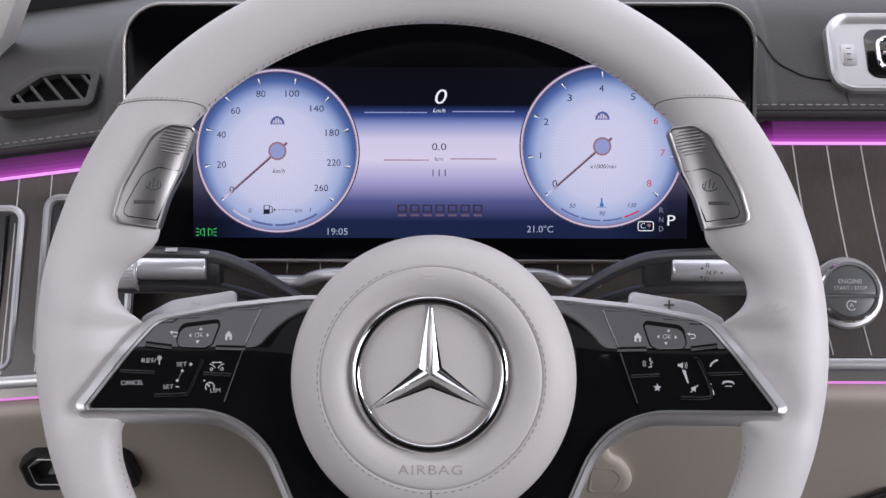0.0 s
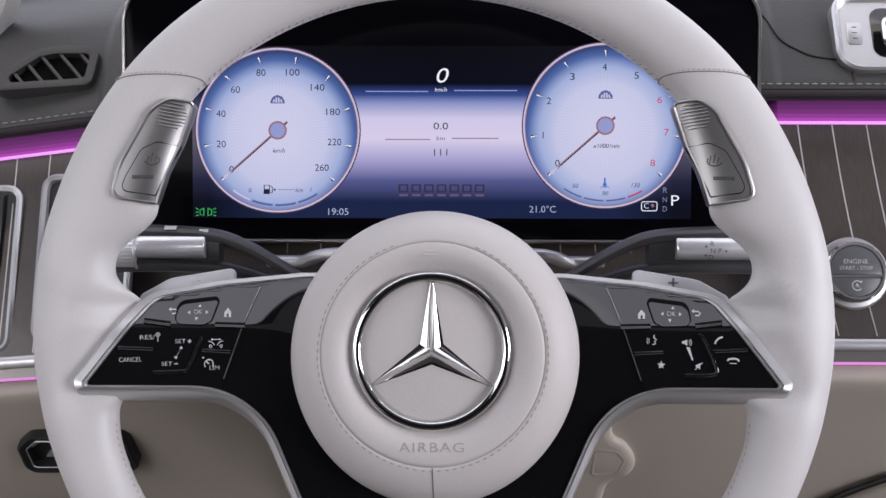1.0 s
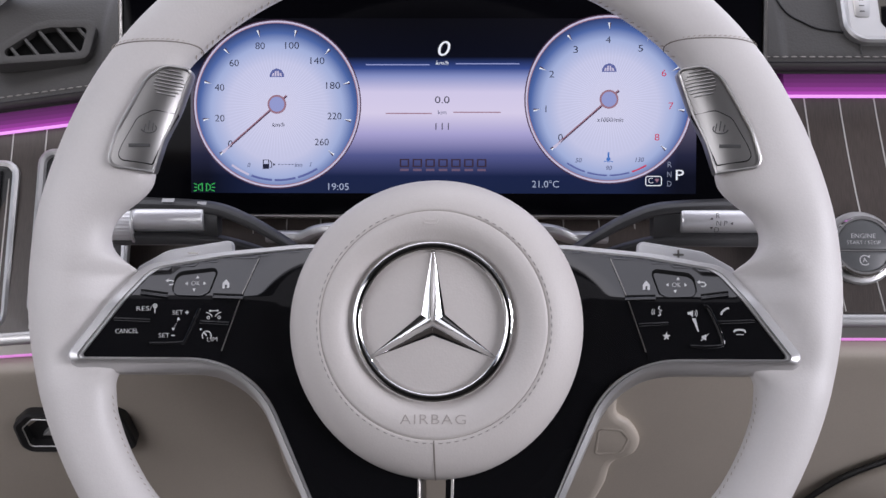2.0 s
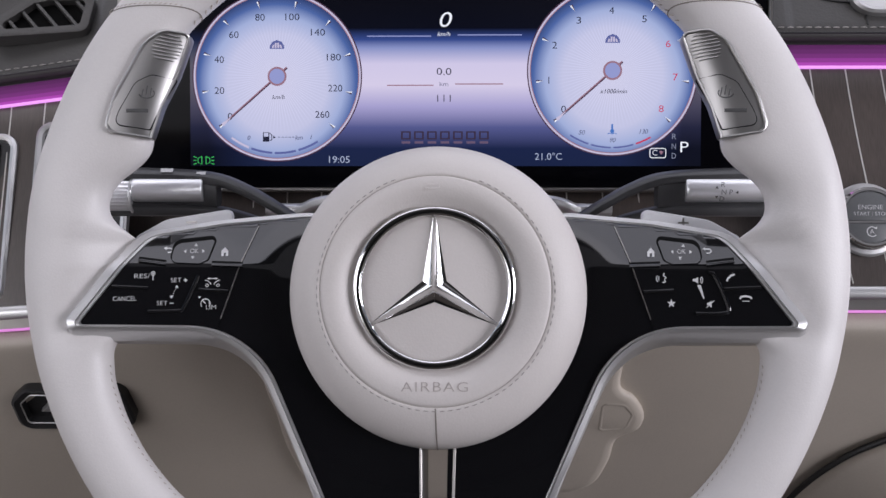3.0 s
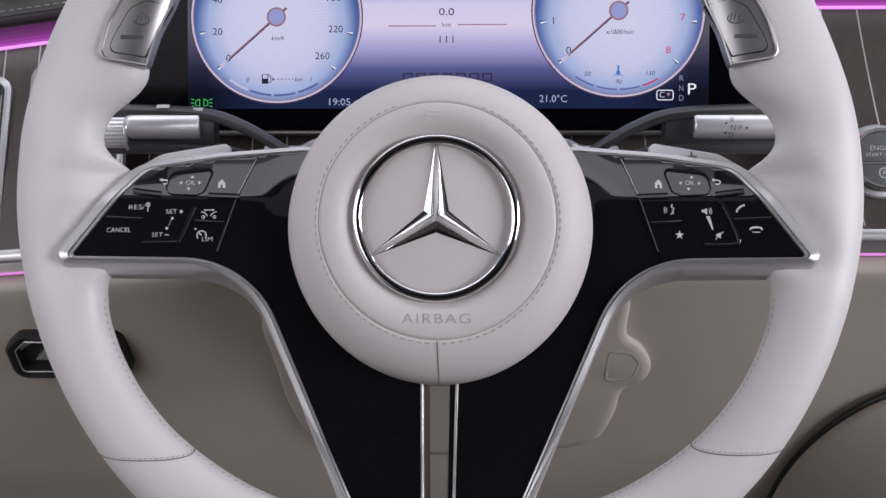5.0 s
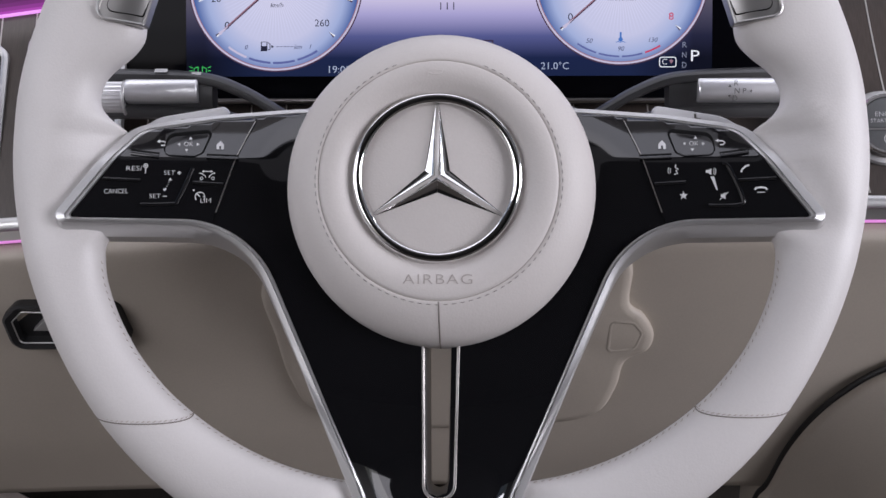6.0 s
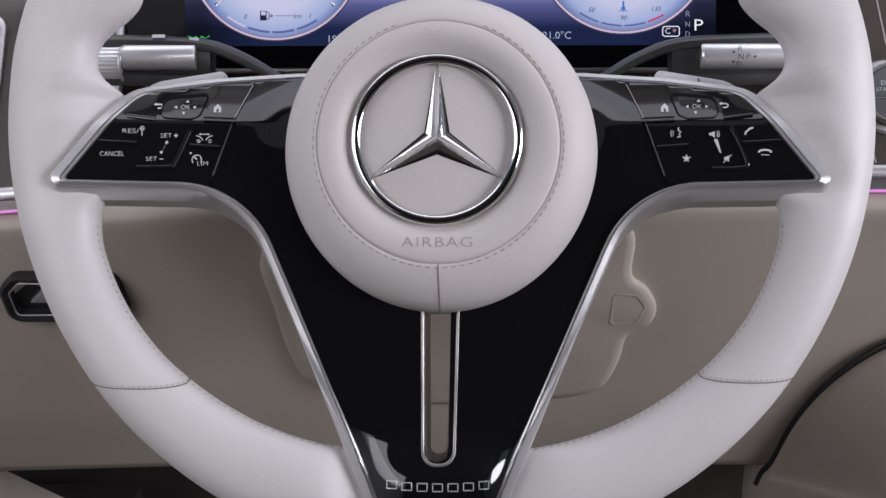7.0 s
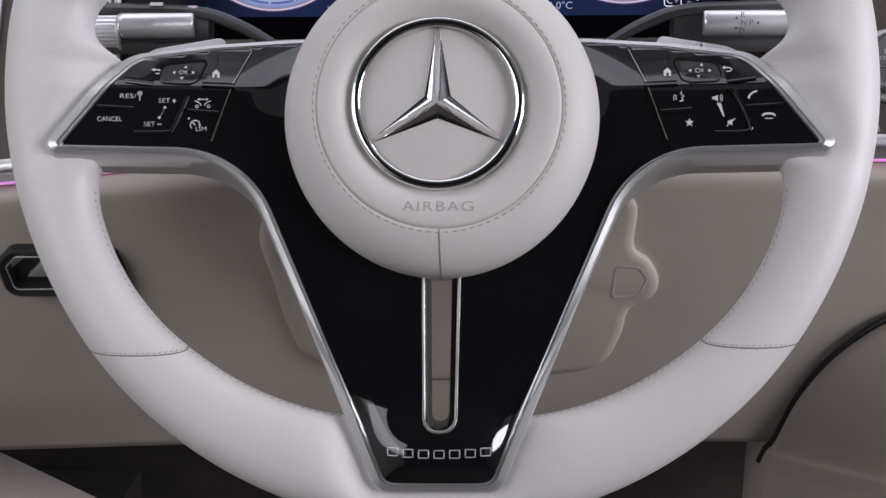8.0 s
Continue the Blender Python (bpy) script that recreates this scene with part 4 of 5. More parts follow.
rev = make_dial(95.3, 1.0, rev_fig, "x1000/min")
for a0, a1, c in ((233, 248, LIT_RIM), (250, 266, LIT_SCALE), (268, 284, LIT_SCALE), (286, 302, LIT_SCALE)):
    part("fuel_scale", arc_line(43.5, a0, a1, 1.2, 0.2), c, speed)
for a0, a1, c in ((237, 252, LIT_SCALE), (254, 269, LIT_SCALE), (271, 286, LIT_SCALE), (288, 300, LIT_RED)):
    part("heat_scale", arc_line(43.5, a0, a1, 0.9, 0.2), c, rev)
for words, x, y, own in (("0", -16.6, -35.0, speed), ("1", 19.0, -34.6, speed), ("km", 12.2, -34.8, speed), ("50", -17.4, -35.0, rev), ("90", 0, -39.4, rev), ("130", 17.4, -34.6, rev)):
    part("small_figure", lettering(words, 2.5, x, y, 0.2, slant=0.25, thick=0.01, weight=0.004), LIT_SLATE, own)
part("fuel_symbol", join(flat_line([(-8.0, -36.8), (-8.0, -31.9), (-4.9, -31.9), (-4.9, -36.8), (-8.4, -36.8)], 0.6, 0.2), plate(box_poly(-7.9, -36.8, -5.0, -34.2), 0.16, 0.19), flat_line([(-4.4, -32.2), (-3.2, -33.2), (-3.2, -36.2), (-4.4, -36.2)], 0.5, 0.2), plate([(-2.4, -35.4), (-2.4, -33.6), (-0.9, -34.5)], 0.16, 0.2)), LIT_DARK, speed, "fuel pump symbol")
tagged(part("fuel_dashes", join(*[plate(box_poly(0.4 + 2.0 * i, -34.7, 1.6 + 2.0 * i, -34.3), 0.16, 0.2) for i in range(5)]), LIT_SLATE, speed), kind="stuff")
part("heat_symbol", join(plate(box_poly(-0.5, -34.4, 0.5, -30.2), 0.16, 0.2), plate(disc_poly(0, -34.2, 1.2, 12), 0.2, 0.24), flat_line([(-2.6, -35.8), (-1.3, -35.3), (0, -35.8), (1.3, -35.3), (2.6, -35.8)], 0.4, 0.2)), LIT_BLUE, rev, "blue coolant symbol")

Z = -0.68
for words, h, x, y, c, w, sl in (("0", 8.6, -0.2, 29.4, LIT_WHITE, 7.0, 0.2), ("km/h", 2.3, -0.4, 21.6, LIT_WHITE, 7.2, 0.25), ("0.0", 4.0, -0.2, 0.4, LIT_DARK, 8.4, 0), ("km", 2.4, -0.2, -6.6, LIT_SLATE, 4.8, 0),
                                 ("111", 4.0, -0.2, -14.8, LIT_DARK, 0, 0), ("19:05", 3.9, -60.3, -49.5, LIT_PALE, 11.8, 0), ("21.0°C", 3.9, 59.3, -47.8, LIT_PALE, 15.4, 0),
                                 ("P", 6.2, 136.0, -42.6, LIT_WHITE, 4.6, 0), ("R", 3.2, 130.3, -36.4, LIT_GREY, 2.4, 0), ("N", 3.2, 130.3, -42.0, LIT_GREY, 2.4, 0), ("D", 3.2, 130.3, -47.4, LIT_GREY, 2.4, 0)):
    part("figure", lettering(words, h, x, y, Z, slant=sl, thick=0.01, width=w, weight=-0.004, spread=1.25 if words == "111" else 1.0), c, display)
for x0, x1, y, c in ((-44, -7.5, 20.6, LIT_CAP), (7.5, 44, 21.2, LIT_CAP), (-32.6, -6.2, -7.2, LIT_ROSE), (6.2, 33.4, -6.5, LIT_ROSE)):
    part("rule", plate(box_poly(x0, y - 0.3, x1, y + 0.3), Z, Z + 0.04), c, display)
for i in range(7):
    x = -24.6 + 7.4 * i
    for k, (dx, dy, w, h) in enumerate(((0, 0, 0.9, 4.6), (4.6, 0, 0.9, 4.6), (0.9, 3.9, 3.7, 0.7), (0.9, 0, 3.7, 0.7))):
        part("wordmark_bar", plate(box_poly(x + dx, -37.9 + dy, x + dx + w, -37.9 + dy + h), Z, Z + 0.04), LIT_WORD, display, "plain rose gold bar")
    part("wordmark_bar", plate(box_poly(x + 0.3, -40.2, x + 5.2, -38.9), Z, Z + 0.03), LIT_MARK, display)
badge = part("badge", tube([(p.x, p.y, Z) for p in rounded(box_poly(116.8, -48.3, 125.8, -43.0), 1.2, 4)], 0.25, 0.04, closed=True, sides=4), LIT_WHITE, display, "small outlined badge")
part("figure", lettering("C", 3.2, 119.6, -45.6, Z, thick=0.01), LIT_WHITE, badge)
part("badge_mark", plate([(122.0, -44.8), (123.0, -44.2), (124.4, -44.8), (123.2, -46.6)], Z, Z + 0.04), LIT_ROSE, badge)
lamp_sign = [flat_line([(-137.4 + s * 1.2, -47.6), (-137.4 + s * 1.2, -52.0), (-137.4 + s * 3.4, -51.0), (-137.4 + s * 3.4, -48.6), (-137.4 + s * 1.2, -47.6)], 0.45, Z) for s in (-1, 1)]
lamp_sign += [flat_line([(-137.4 + s * 4.2, -49.8 + k), (-137.4 + s * 6.0, -49.8 + 1.4 * k)], 0.4, Z) for s in (-1, 1) for k in (-1.6, 0, 1.6)]
part("lamp_symbol", join(*lamp_sign), LIT_GREEN, display, "green side light symbol")

# ---------------------------------------------------------------- dashboard


def sag(x, z):
    """The whole dashboard falls away a little towards the driver's door."""
    return 0.125 * max(0.0, -80 - x) * min(max(0.6 + 0.4 * (z - 860) / 120, 0.3), 1.1)


def trim_y(z):
    return 522 + 0.55 * (z - 860)


def recess(x, z):
    """The trim steps back behind the display and the steering column."""
    t = min(max((200 - abs(x)) / 16, 0), 1)
    return 30 * t * t * (3 - 2 * t) * min(max((z - 858) / 20, 0), 1)


SPREAD = sorted([-640 + 40 * i for i in range(52)] + [s * (182 + 3 * i) for s in (-1, 1) for i in range(8)])


def swept(profile, closed=False, back=40, deep=False):
    """A profile of (y, z) carried across the car, with a back so that it has depth."""
    rings = []
    loop = list(profile)
    if not closed:
        loop = loop + [(y + back, z) for y, z in reversed(profile)]
    for x in SPREAD:
        rings.append([(x, y + (recess(x, z) if deep else 0), z - sag(x, z)) for y, z in loop])
    return rings_bm(rings, True, (True, True))


def on_trim(x, z, out=0.0):
    """A point on the wooden face, out millimetres proud of it."""
    c, s = 0.876, 0.482
    return Vector((x, trim_y(z) + recess(x, z) - out * c, z - sag(x, z) + out * s))


def trim_pose(x, z, out=0.0):
    p = on_trim(x, z, out)
    return pose(p.x * MM, p.y * MM, p.z * MM, 61.2, 0, 0)


dash = thing("dashboard", "two tone dashboard, grey leather above dark wood and cream leather", "dashboard")
top_profile = [(v.x, v.y) for v in spline([(612, 998, 0), (601, 999, 0), (596, 1003, 0), (597, 1008.5, 0), (603, 1016, 0), (615, 1030, 0), (632, 1047, 0), (655, 1060, 0), (700, 1070, 0), (770, 1076, 0)], 5)]
upper = part("upper_pad", swept(top_profile, back=0.0 + 40), GREY_DASH, dash, "soft grey leather upper pad", 60)
tagged(part("stitching", stitches([(x, 596.6, 1008.6 - sag(x, 1009)) for x in range(-330, 420, 6)], 3.6, 1.6, 0.42, (0, -0.95, 0.3)), THREAD_GREY, upper, "grey stitched seam"), kind="stuff")
part("seam", tube([(x, 595.9, 1005.6 - sag(x, 1006)) for x in range(-600, 1380, 20)], 0.6, sides=6), BLACK, upper, "dark seam line")
part("roll", tube([(x, 604, 1001.5 - sag(x, 1001)) for x in range(-600, 1380, 30)], 4.5, 5.5, sides=12, up=(0, 0, 1)), GREY_ROLL, dash, "dark leather roll under the pad")
part("windscreen_ledge", plain_box(-640, 1400, 772, 958, 1030, 1064), BLACK, dash, "dark ledge below the windscreen")

wood = part("wood_trim", swept([(trim_y(1000) + 6, 1000), (trim_y(999) + 4, 998), (trim_y(992), 992), (trim_y(960), 960), (trim_y(915), 915), (trim_y(876), 876)], back=16, deep=True), WOOD, dash, "dark walnut panel with pale pinstripe inlays")
for i in range(-20, 24):
    x0 = 211 + 20 * (i - 10)
    if x0 < -360 or x0 > 380:
        continue
    pts = []
    for k in range(12):
        z = 985.5 - (985.5 - 877) * k / 11
        f = (988 - z) / 110
        pts.append(on_trim(x0 + (0.075 * x0 if x0 > 0 else 0.0) * f * (0.55 + 0.45 * f), z, 0.15))
    part("inlay", tube(pts, 0.42, 0.2, up=(0, -0.9, 0.45), sides=6), INLAY, wood, "pale metal pinstripe")


def across(z, out, ra, rb):
    return tube([on_trim(x, z, out) for x in SPREAD], ra, rb, up=(0, -0.876, 0.482), sides=10)


# the line's spill on the wood, painted as glowing strips
for k, glow_mat in enumerate(MAGENTA_SPILL):
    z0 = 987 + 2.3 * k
    spill_strip = part("light_spill", swept([(trim_y(z0 + 2.3) + 1.5, z0 + 2.3), (trim_y(z0 + 2.3) - 0.8, z0 + 2.3), (trim_y(z0) - 0.8, z0), (trim_y(z0) + 1.5, z0)], closed=True, deep=True), glow_mat, dash, "glowing strip for magenta light spilled on the wood, fading upwards")
part("light_core", across(986.3, 1.0, 1.0, 0.9), MAGENTA_CORE, spill_strip, "bright magenta light line")
strip = part("silver_strip", across(872.5, 1.0, 3.6, 2.6), SATIN, dash, "satin silver moulding under the wood")
part("dark_gap", swept([(trim_y(870), 870), (trim_y(864) - 1, 864), (trim_y(864) + 8, 864), (trim_y(870) + 8, 870)], closed=True, deep=True), SATIN_DARK, dash)
part("light_line", across(863.4, 0.6, 0.8, 0.8), PINK_LINE, dash, "fine pink light line")
lower_profile = [(v.x, v.y) for v in spline([(526, 862, 0), (521, 857, 0), (521, 850, 0), (529, 832, 0), (546, 793, 0), (566, 750, 0), (590, 700, 0), (618, 655, 0)], 5)]
lower = part("lower_panel", swept(lower_profile, back=20), CREAM_DASH, dash, "cream leather lower panel", 60)

# curved panel joint on the passenger side of the display
def on_pad(x, z):
    for (y0, z0), (y1, z1) in zip(top_profile[12:], top_profile[13:]):
        if z <= z1:
            return Vector((x, y0 + (y1 - y0) * (z - z0) / max(z1 - z0, 1e-6), z))
    return Vector((x, top_profile[-1][0], z))


joint = spline([on_pad(188, 1050), on_pad(196, 1044.5), on_pad(204, 1032), on_pad(213, 1026.5), on_pad(222, 1023), on_pad(238, 1021)], 8)
part("panel_joint", tube([p + Vector((0, -0.2, 0.2)) for p in joint], 0.7, 0.7, sides=8), BLACK, upper, "dark curved joint line")
part("panel_joint", tube([on_pad(244, z) + Vector((0, -0.2, 0.1)) for z in range(1010, 1019, 2)], 0.5, sides=6, up=(1, 0, 0)), BLACK, upper)

# demister outlet on the driver's side
demist = thing("demister_vent", "dark grey demister outlet with slanted slats in the dashboard top", "air vent", pose(-0.2205, 0.6095, 1.0155, 50, 0, 5))
DM = [(-55, -16.5), (15, -12), (19, 15), (-9, 15), (-19, 12.5)]
rim_o = rounded(DM, [6, 6, 6, 8, 8], 5)
rim_i = rounded(inset(DM, 5.0), [3, 3, 3, 4, 4], 5)
part("surround", rings_bm([[(p.x, p.y, -9) for p in rim_o], [(p.x, p.y, 0.6) for p in rim_o], [(p.x, p.y, 1.0) for p in inset([tuple(p) for p in rim_o], 1.2)], [(p.x, p.y, 0.2) for p in rim_i], [(p.x, p.y, -9) for p in rim_i]]), GREY_DASH, demist, "grey surround")
part("well", plate([(p.x, p.y) for p in rim_i], -9, -5.0), VOID, demist, "dark well")
well_edge = inset(DM, 4.6)
for i in range(7):
    x = -47 + i * 12.0
    slat = plate([(x, -14), (x + 2.4, -14), (x - 19.6, 14), (x - 22, 14)], -5.0, -0.6, 0.4)
    for a, b in zip(well_edge, well_edge[1:] + well_edge[:1]):
        d = b - a
        bmesh.ops.bisect_plane(slat, geom=slat.verts[:] + slat.edges[:] + slat.faces[:], dist=1e-4, plane_co=(a.x, a.y, 0), plane_no=(d.y, -d.x, 0), clear_outer=True)
    if len(slat.faces):
        part("slat", slat, GREY_ROLL, demist)
    else:
        slat.free()

# tall side vents
def side_vent(x, w, z0, z1):
    v = thing("air_vent", "tall dark air vent framed in satin silver", "air vent", trim_pose(x, (z0 + z1) / 2, 0.4), group="side air vents")
    h = (z1 - z0) / 0.876 / 2
    o = rounded(box_poly(-w / 2, -h, w / 2, h), 9, 6)
    part("frame", rings_bm([[(p.x, p.y, -3) for p in o], [(p.x, p.y, 2.2) for p in o], [(p.x, p.y, 3.4) for p in inset([tuple(p) for p in o], 1.6)], [(p.x, p.y, 2.4) for p in inset([tuple(p) for p in o], 3.6)], [(p.x, p.y, -2) for p in inset([tuple(p) for p in o], 4.6)]]), SATIN, v, "satin silver frame", 50)
    part("well", plate([(p.x, p.y) for p in inset([tuple(p) for p in o], 3.8)], -2.6, -0.2), BLACK, v, "dark well")
    for k in (-0.3, 0.0, 0.3):
        part("vane", plate(box_poly(k * w - 0.8, -h + 6, k * w + 0.8, h - 6), -0.4, 1.4, 0.4), GLOSS, v, "gloss black vane")
    return v


side_vent(-270.5, 56, 882, 969)
side_vent(-203, 55, 882, 969)

# start button
start = thing("start_button", "round grey engine start button with a silver knurled ring", "button", trim_pose(236.6, 908.2, 0.5))
part("collar", lathe([(20.6, -2), (20.8, 0.8), (19.8, 2.0), (17.6, 2.4), (16.2, 1.4), (16.0, 0)], steps=72), SATIN, start, "satin silver collar")
part("knurled_ring", rings_bm([[((16.6 + (0.35 if i % 2 else 0)) * math.cos(2 * math.pi * i / 144), (16.6 + (0.35 if i % 2 else 0)) * math.sin(2 * math.pi * i / 144), n) for i in range(144)] for n in (1.0, 6.2)]), SATIN_DARK, start, "knurled metal ring")
part("ring", lathe([(17.0, 6.0), (17.1, 7.0), (16.2, 8.0), (15.0, 8.0), (14.6, 7.0)], steps=72), CHROME, start, "polished rim")
GREY_KEY = surface("grey_key_plastic", (0.11, 0.113, 0.115), 0.35, vary=0.08)
up_half = [(p.x, p.y) for p in arc(0, 0, 14.6, -8, 188, 30)]
low_half = [(p.x, p.y) for p in arc(0, 0, 14.6, 193, 347, 24)]
part("key_cap", plate(up_half, 4, 7.4, 0.5), GREY_KEY, start, "dark grey upper cap")
part("key_cap", plate(low_half, 4, 7.2, 0.5), GREY_KEY, start, "dark grey lower cap")
part("divider", plate(box_poly(-14.6, -3.2, 14.6, -2.4), 5, 7.5), CHROME, start)
part("lettering", lettering("ENGINE", 2.6, 0, 5.4, 7.42, width=13.4), PRINT, start, "printed white words")
part("lettering", lettering("START / STOP", 2.1, 0, 1.7, 7.42, width=18.6), PRINT, start, "printed white words")
part("lettering", lettering("A", 2.6, 0, -8.2, 7.24), PRINT, start)
part("symbol", join(tube([(p.x, p.y, 7.24) for p in arc(0, -8.2, 2.7, 40, 320, 16)], 0.25, 0.05, sides=6), tri(2.4, -6.2, 0.8, 200, 7.22)), PRINT, start, "circular arrow")

# centre vent with its silver housing
cvent = thing("centre_vent", "satin silver centre vent housing with a black round cornered outlet", "air vent", pose(0.2845, 0.6160, 1.0365, 53, 0, 0))
o = rounded(box_poly(-50, -26.5, 50, 26), 14, 8)
oi = [tuple(p) for p in o]
part("housing", rings_bm([[(p.x, p.y, -12) for p in o], [(p.x, p.y, 2) for p in o], [(p.x, p.y, 3.4) for p in inset(oi, 1.4)], [(p.x, p.y, 2.6) for p in inset(oi, 3.2)], [(p.x, p.y, -1.0) for p in inset(oi, 5.5)]], True, (False, True)), SATIN, cvent, "satin silver housing", 40)
part("key", plate(rounded(box_poly(-41.5, -8, -32.5, 6.5), 2, 4), -1.2, -0.3, 0.3), SATIN, cvent, "small silver key")
for k in (-4.6, -0.8, 3.0):
    part("key_mark", plate(box_poly(-38.6, k, -35.6, k + 0.6), -0.4, -0.22), PRINT_DARK, cvent)
part("outlet", plate(rounded(box_poly(-27, -16.5, 44, 16.5), 7, 6), -1.2, -0.6, 0.2), GLOSS, cvent, "gloss black outlet")
part("outlet_ring", tube([(p.x, p.y, -0.4) for p in rounded(box_poly(-19.5, -10.5, 38, 10.5), 6, 6)], 1.6, 1.8, closed=True, sides=10), CHROME, cvent, "chrome ring")
part("vane", plate(box_poly(-17, -1.2, 36, 1.2), -0.6, 0.6, 0.3), SATIN_DARK, cvent)

# parking brake switch
brake = thing("parking_brake_switch", "black parking brake switch with a silver pull", "switch", pose(-0.2108, 0.5360, 0.7984, 113.3, 0, 0))
o = rounded([(-34, -16.6), (27.5, -16), (35, -9.5), (31.5, 17.5), (-24.5, 18.2), (-35, 7.5)], [8, 8, 6, 8, 8, 8], 5)
oi = [tuple(p) for p in o]
part("bezel", rings_bm([[(p.x, p.y, -6) for p in o], [(p.x, p.y, 1.6) for p in o], [(p.x, p.y, 2.4) for p in inset(oi, 1.6)], [(p.x, p.y, 1.0) for p in inset(oi, 5.0)], [(p.x, p.y, -3.5) for p in inset(oi, 6.0)]], True, (False, True)), BLACK, brake, "black bezel", 40)
part("pull_trim", tube([(p.x, p.y, 1.6) for p in inset(oi, 5.4)], 0.45, 0.45, closed=True, sides=6), SATIN, brake, "fine silver line")
part("pull", moved(plate([(-20, -3), (20, -3), (10, 7.5), (-10, 7.5)], -4, 0.6, 1.0), pose(0, 0, 0, 0, 0, 0)), SATIN, brake, "satin silver pull")

# steering column surround seen through the wheel
column = thing("steering_column", "cream column shroud with a satin silver arch under the display", "steering column")
shroud = []
for k in range(13):
    f = k / 12
    y = 470 + 120 * f
    hw, zc, hz = 60 + 8 * f, 870 - 34 * f, 34 + 6 * f
    shroud.append([(0.5 + hw * math.copysign(abs(math.cos(a)) ** 0.75, math.cos(a)), y, zc + hz * math.copysign(abs(math.sin(a)) ** 0.75, math.sin(a)) + 22) for a in (2 * math.pi * i / 48 for i in range(48))])
part("shroud", rings_bm(shroud, True, (True, True)), CREAM_DASH, column, "cream moulded shroud", 60)
for side in (-1, 1):
    arch = spline([(side * 96, 556, 912), (side * 80, 554, 912.5), (side * 74, 552, 913.5), (side * 66, 549, 917.5), (side * 54, 547, 919.5), (side * 20, 545, 920), (0, 545, 920)], 6)
    part("arch", tube(arch, 6.0, 3.6, up=(0, 0.3, 1), sides=16, power=2.6), SATIN, column, "satin silver arch")

# knee panel with a moulded edge and a shallow moulded outline
knee = thing("knee_panel", "cream knee panel with a moulded edge below the steering column", "trim panel")
KN = [(-98, 826), (-95, 790), (-90, 755), (-76, 730), (-20, 716), (60, 720), (92, 729), (102, 751), (105, 771), (117, 780), (119, 793), (112, 806), (103, 815), (99, 845), (60, 850), (-70, 850)]
kn = [Vector((p.x, p.y)) for p in spline([(x, y, 0) for x, y in KN], 5, True)]


def low_y(z):
    for (y0, z0), (y1, z1) in zip(lower_profile, lower_profile[1:]):
        if z >= z1:
            return y0 + (y1 - y0) * (z0 - z) / max(z0 - z1, 1e-6)
    return lower_profile[-1][0]


k1, k2 = inset(kn, 2.2), inset(kn, 6)
part("face", rings_bm([[(p.x, low_y(p.y) + 4, p.y) for p in kn], [(p.x, low_y(p.y) - 3, p.y) for p in kn], [(p.x, low_y(p.y) - 5.2, p.y) for p in k1], [(p.x, low_y(p.y) - 6.0, p.y) for p in k2]], True, (False, True)), CREAM_DASH, knee, "cream moulded face", 60)
pad_line = [Vector((p.x, low_y(p.y) - 5.55, p.y)) for p in rounded([(94, 781), (109, 783), (112, 795), (107, 802), (94, 803)], [3, 5, 5, 4, 3], 6)]
part("moulded_line", tube(pad_line, 1.6, 0.5, closed=True, sides=8, up=(0, 1, 0)), CREAM_DASH, knee, "shallow moulded outline")

# console side on the passenger's side, with its dark piping
console = thing("centre_console", "cream centre console side with dark piping, standing on the floor", "console")
edge_pts = spline([(205, 621, 640), (207, 616, 652), (211, 611, 662), (215, 592, 696), (223, 577, 724), (237, 565, 748), (257, 556, 767), (300, 545, 790), (360, 540, 800)], 6)
side_rings = [[p + Vector((0, -5, -0.5)) for p in edge_pts], [p + Vector((3, -9, -3)) for p in edge_pts], [Vector((430, 540 + (p.z - 640) * -0.02, p.z - 30)) for p in edge_pts], [Vector((430, 660, p.z - 30)) for p in edge_pts], [p + Vector((3, 40, -3)) for p in edge_pts]]
low_edge = [Vector((205, 616, 345)), Vector((208, 612, 345)), Vector((430, 540, 345)), Vector((430, 660, 345)), Vector((208, 661, 345))]
bm = rings_bm([[low_edge[k] for k in range(5)]] + [[ring[i] for ring in side_rings] for i in range(len(edge_pts))], True, (True, True))
part("side", bm, CREAM_DASH, console, "cream leather side", 60)
part("piping", tube([p + Vector((0, -3, 1)) for p in edge_pts], 2.0, sides=10, up=(0, 1, 0)), BLACK, console, "dark piping")

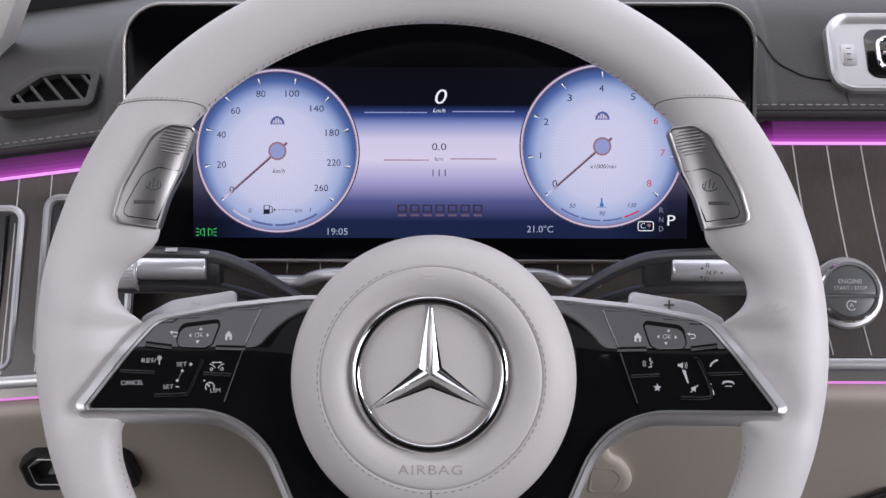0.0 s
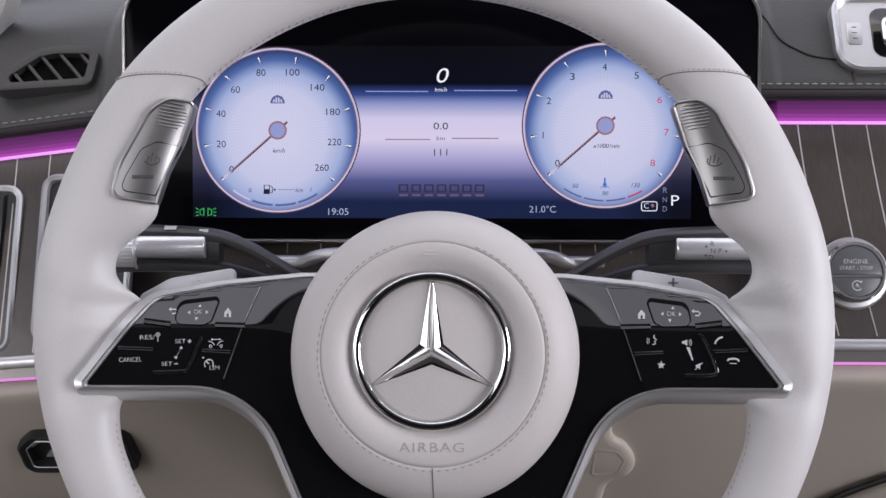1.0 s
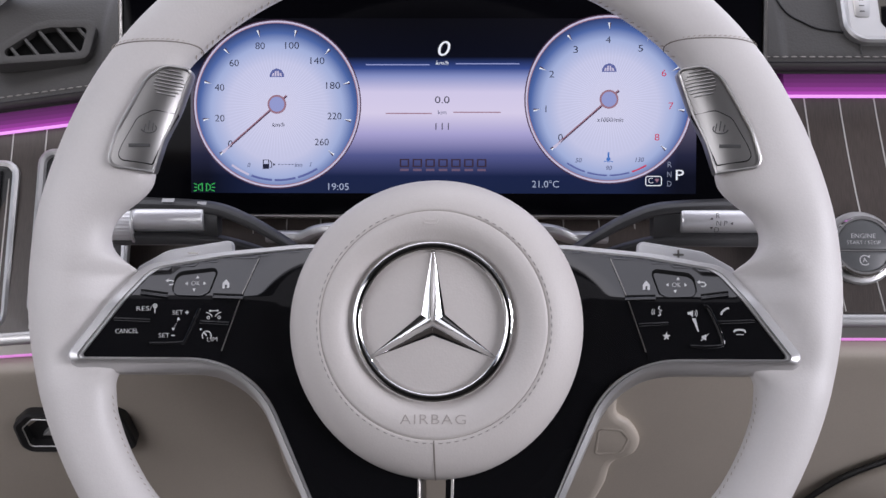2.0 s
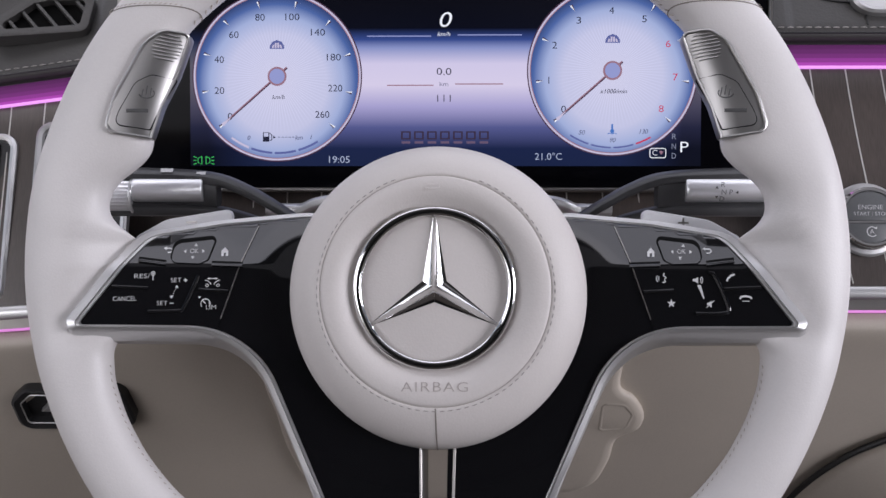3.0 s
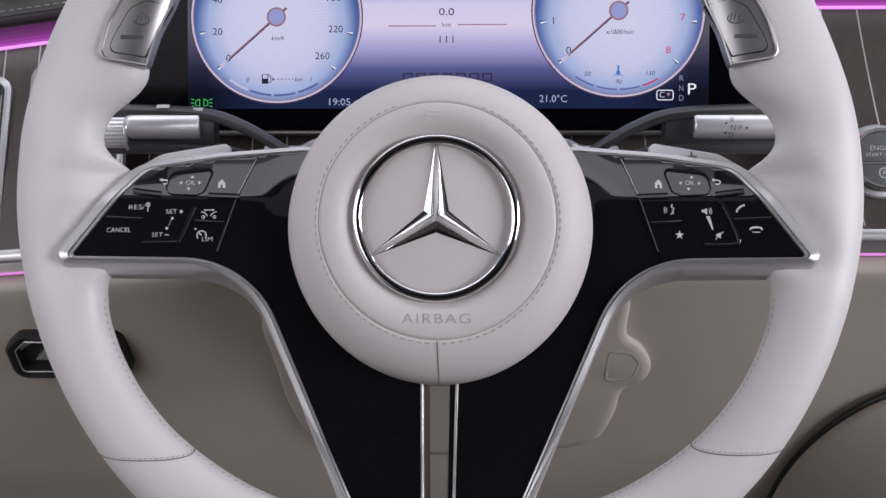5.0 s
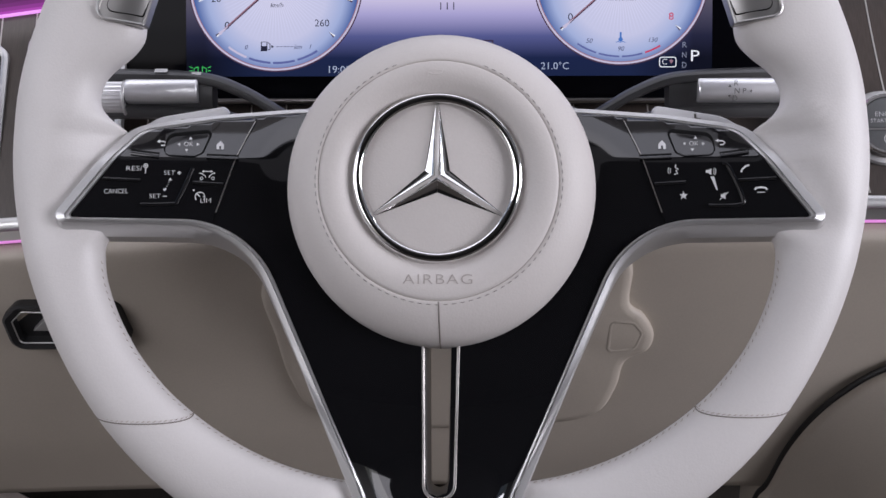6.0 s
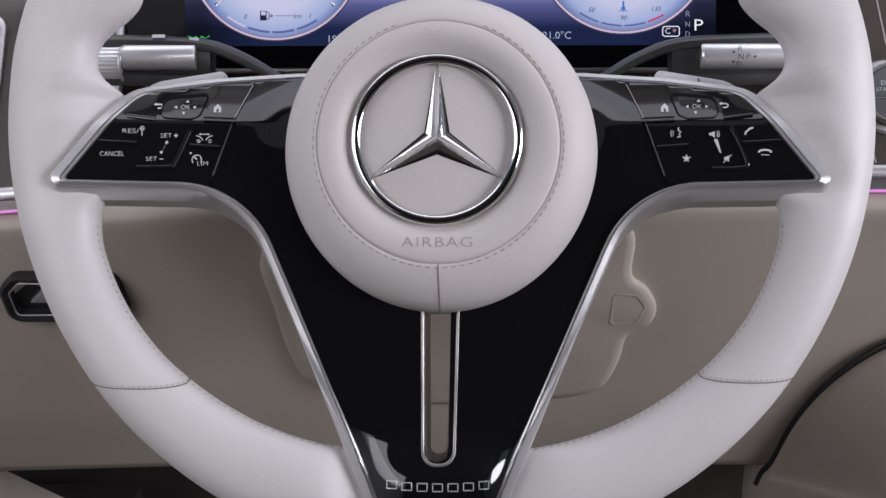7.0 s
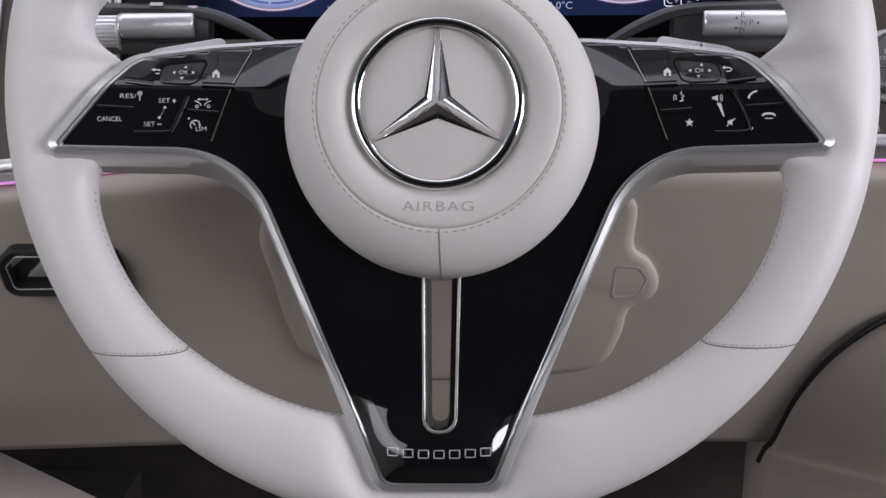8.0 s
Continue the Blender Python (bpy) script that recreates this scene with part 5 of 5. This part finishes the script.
# ---------------------------------------------------------------- stalks
def stalk(side, label, gear):
    s = thing("column_stalk", label, "stalk", group="column stalks")
    top = spline([(side * 172, 514, 942), (side * 150, 514, 942), (side * 118, 513, 940.5), (side * 100, 511, 935), (side * 84, 509, 926.5), (side * 66, 507, 915)], 7)
    low = spline([(side * 171, 511, 924.8), (side * 150, 511, 924.5), (side * 124, 511, 924), (side * 106, 510, 921.5), (side * 88, 509, 916), (side * 66, 507, 907)], 7)
    part("arm", tube(top, 6.5, 3.6, sides=14, power=2.6, up=(0, 0, 1), taper=lambda f: 1 - 0.38 * f), STALK_GREY, s, "soft grey upper arm")
    part("arm", tube(low, 6.0, 3.9, sides=14, power=2.6, up=(0, 0, 1), taper=lambda f: 1 - 0.45 * f), STALK_GREY, s, "soft grey lower arm")
    part("bridge", tube([(side * 170, 514, 933), (side * 140, 514, 933), (side * 113.5, 513, 932)], 5.5, 8.0, sides=14, power=3.2, up=(0, 0, 1)), STALK_GREY, s)
    sleeve = tube([(side * x, 511.0, 935.2) for x in ((120.5, 121.0, 123, 154, 156.4, 157) if not gear else (127.5, 128.2, 130, 172, 174, 174.8))], 7.4, 6.7, sides=24, up=(0, 0, 1), taper=lambda f: 0.93 if f in (0.0, 1.0) else 1.0)
    sl = part("sleeve", sleeve, SLEEVE, s, "satin silver sleeve", 40)
    if not gear:
        knob = [[(side * x, 511 + (8.4 + (0.3 if i % 2 else 0)) * math.cos(2 * math.pi * i / 60), 931.6 + (9.0 + (0.3 if i % 2 else 0)) * math.sin(2 * math.pi * i / 60)) for i in range(60)] for x in (157.8, 169.5)]
        part("knob", rings_bm(knob, True, (True, True)), SLEEVE, s, "knurled metal end knob")
        part("knob_ring", tube([(side * 157.4, 511 + 8.6 * math.cos(i * 0.2094), 931.6 + 9.0 * math.sin(i * 0.2094)) for i in range(30)], 0.9, closed=True, sides=8, up=(1, 0, 0)), SATIN, s)
        part("stalk_mark", moved(plate(box_poly(-3.2, -1.2, 3.2, 1.2), 0, 0.1), pose(-139, 510, 945.3, 35, 0, 0)), PRINT, s, "small printed sign")
        part("stalk_mark", moved(plate(box_poly(-2.4, -1.0, 2.4, 1.0), 0, 0.1), pose(-121.5, 510, 943.8, 35, 0, 0)), PRINT, s, "small printed sign")
    else:
        for words, x, z in (("R", 145.5, 939.2), ("N", 145.9, 935.6), ("D", 145.3, 931.8), ("P", 149.4, 935.6)):
            part("lettering", moved(lettering(words, 2.7, 0, 0, 0), pose(x, 510.2 - 7.4 * math.sqrt(1 - ((z - 935.2) / 6.9) ** 2), z, 90, 0, 0)), PRINT_DARK, sl, "printed dark letter")
        for x, z, d in ((142.4, 938.0, 0), (142.4, 933.0, 180), (152.6, 935.6, 90)):
            part("arrow", moved(tri(0, 0, 0.8, d, 0), pose(x, 510.2 - 7.4 * math.sqrt(1 - ((z - 935.2) / 6.9) ** 2), z, 90, 0, 0)), PRINT_DARK, sl)
    return s


stalk(-1, "dark grey indicator stalk with a satin silver sleeve", False)
stalk(1, "dark grey gear stalk with a lettered silver sleeve", True)

# pale pillar beside the windscreen
pil = plate(rounded([(-292, 990), (-272, 1035), (-259, 1061), (-235, 1110), (-480, 1470), (-640, 1470), (-640, 990)], [2, 30, 30, 30, 10, 2, 2], 4), -12, 12, 5)
thing("windscreen_pillar", "pale cloth covered windscreen pillar beside the dashboard", "pillar", None, moved(pil, Matrix.Translation((0, 652, 0)) @ pose(0, 0, 0, 90, 0, 0)), HEADLINER, kind="structure")

# pale trim in the corner of the driver's footwell
rest = thing("footrest", "pale carpeted footrest sloping in the corner of the footwell", "footrest")
PALE_CARPET = surface("pale_carpet", (0.62, 0.53, 0.48), 0.95, vary=0.1, grain=0.6, grain_size=0.0012)
corner = rounded([(-690, 345), (-140, 345), (-215, 440), (-305, 506), (-385, 550), (-450, 575), (-690, 640)], [2, 10, 60, 80, 80, 60, 2], 6)
part("pad", moved(plate(corner, 0, 60, 10), Matrix.Translation((0, 800, 0)) @ pose(0, 0, 0, 90, 0, 0)), PALE_CARPET, rest, "pale carpet pad")
part("base", plain_box(-690, -300, 801, 900, 340, 480), CARPET, rest, "dark carpet base")
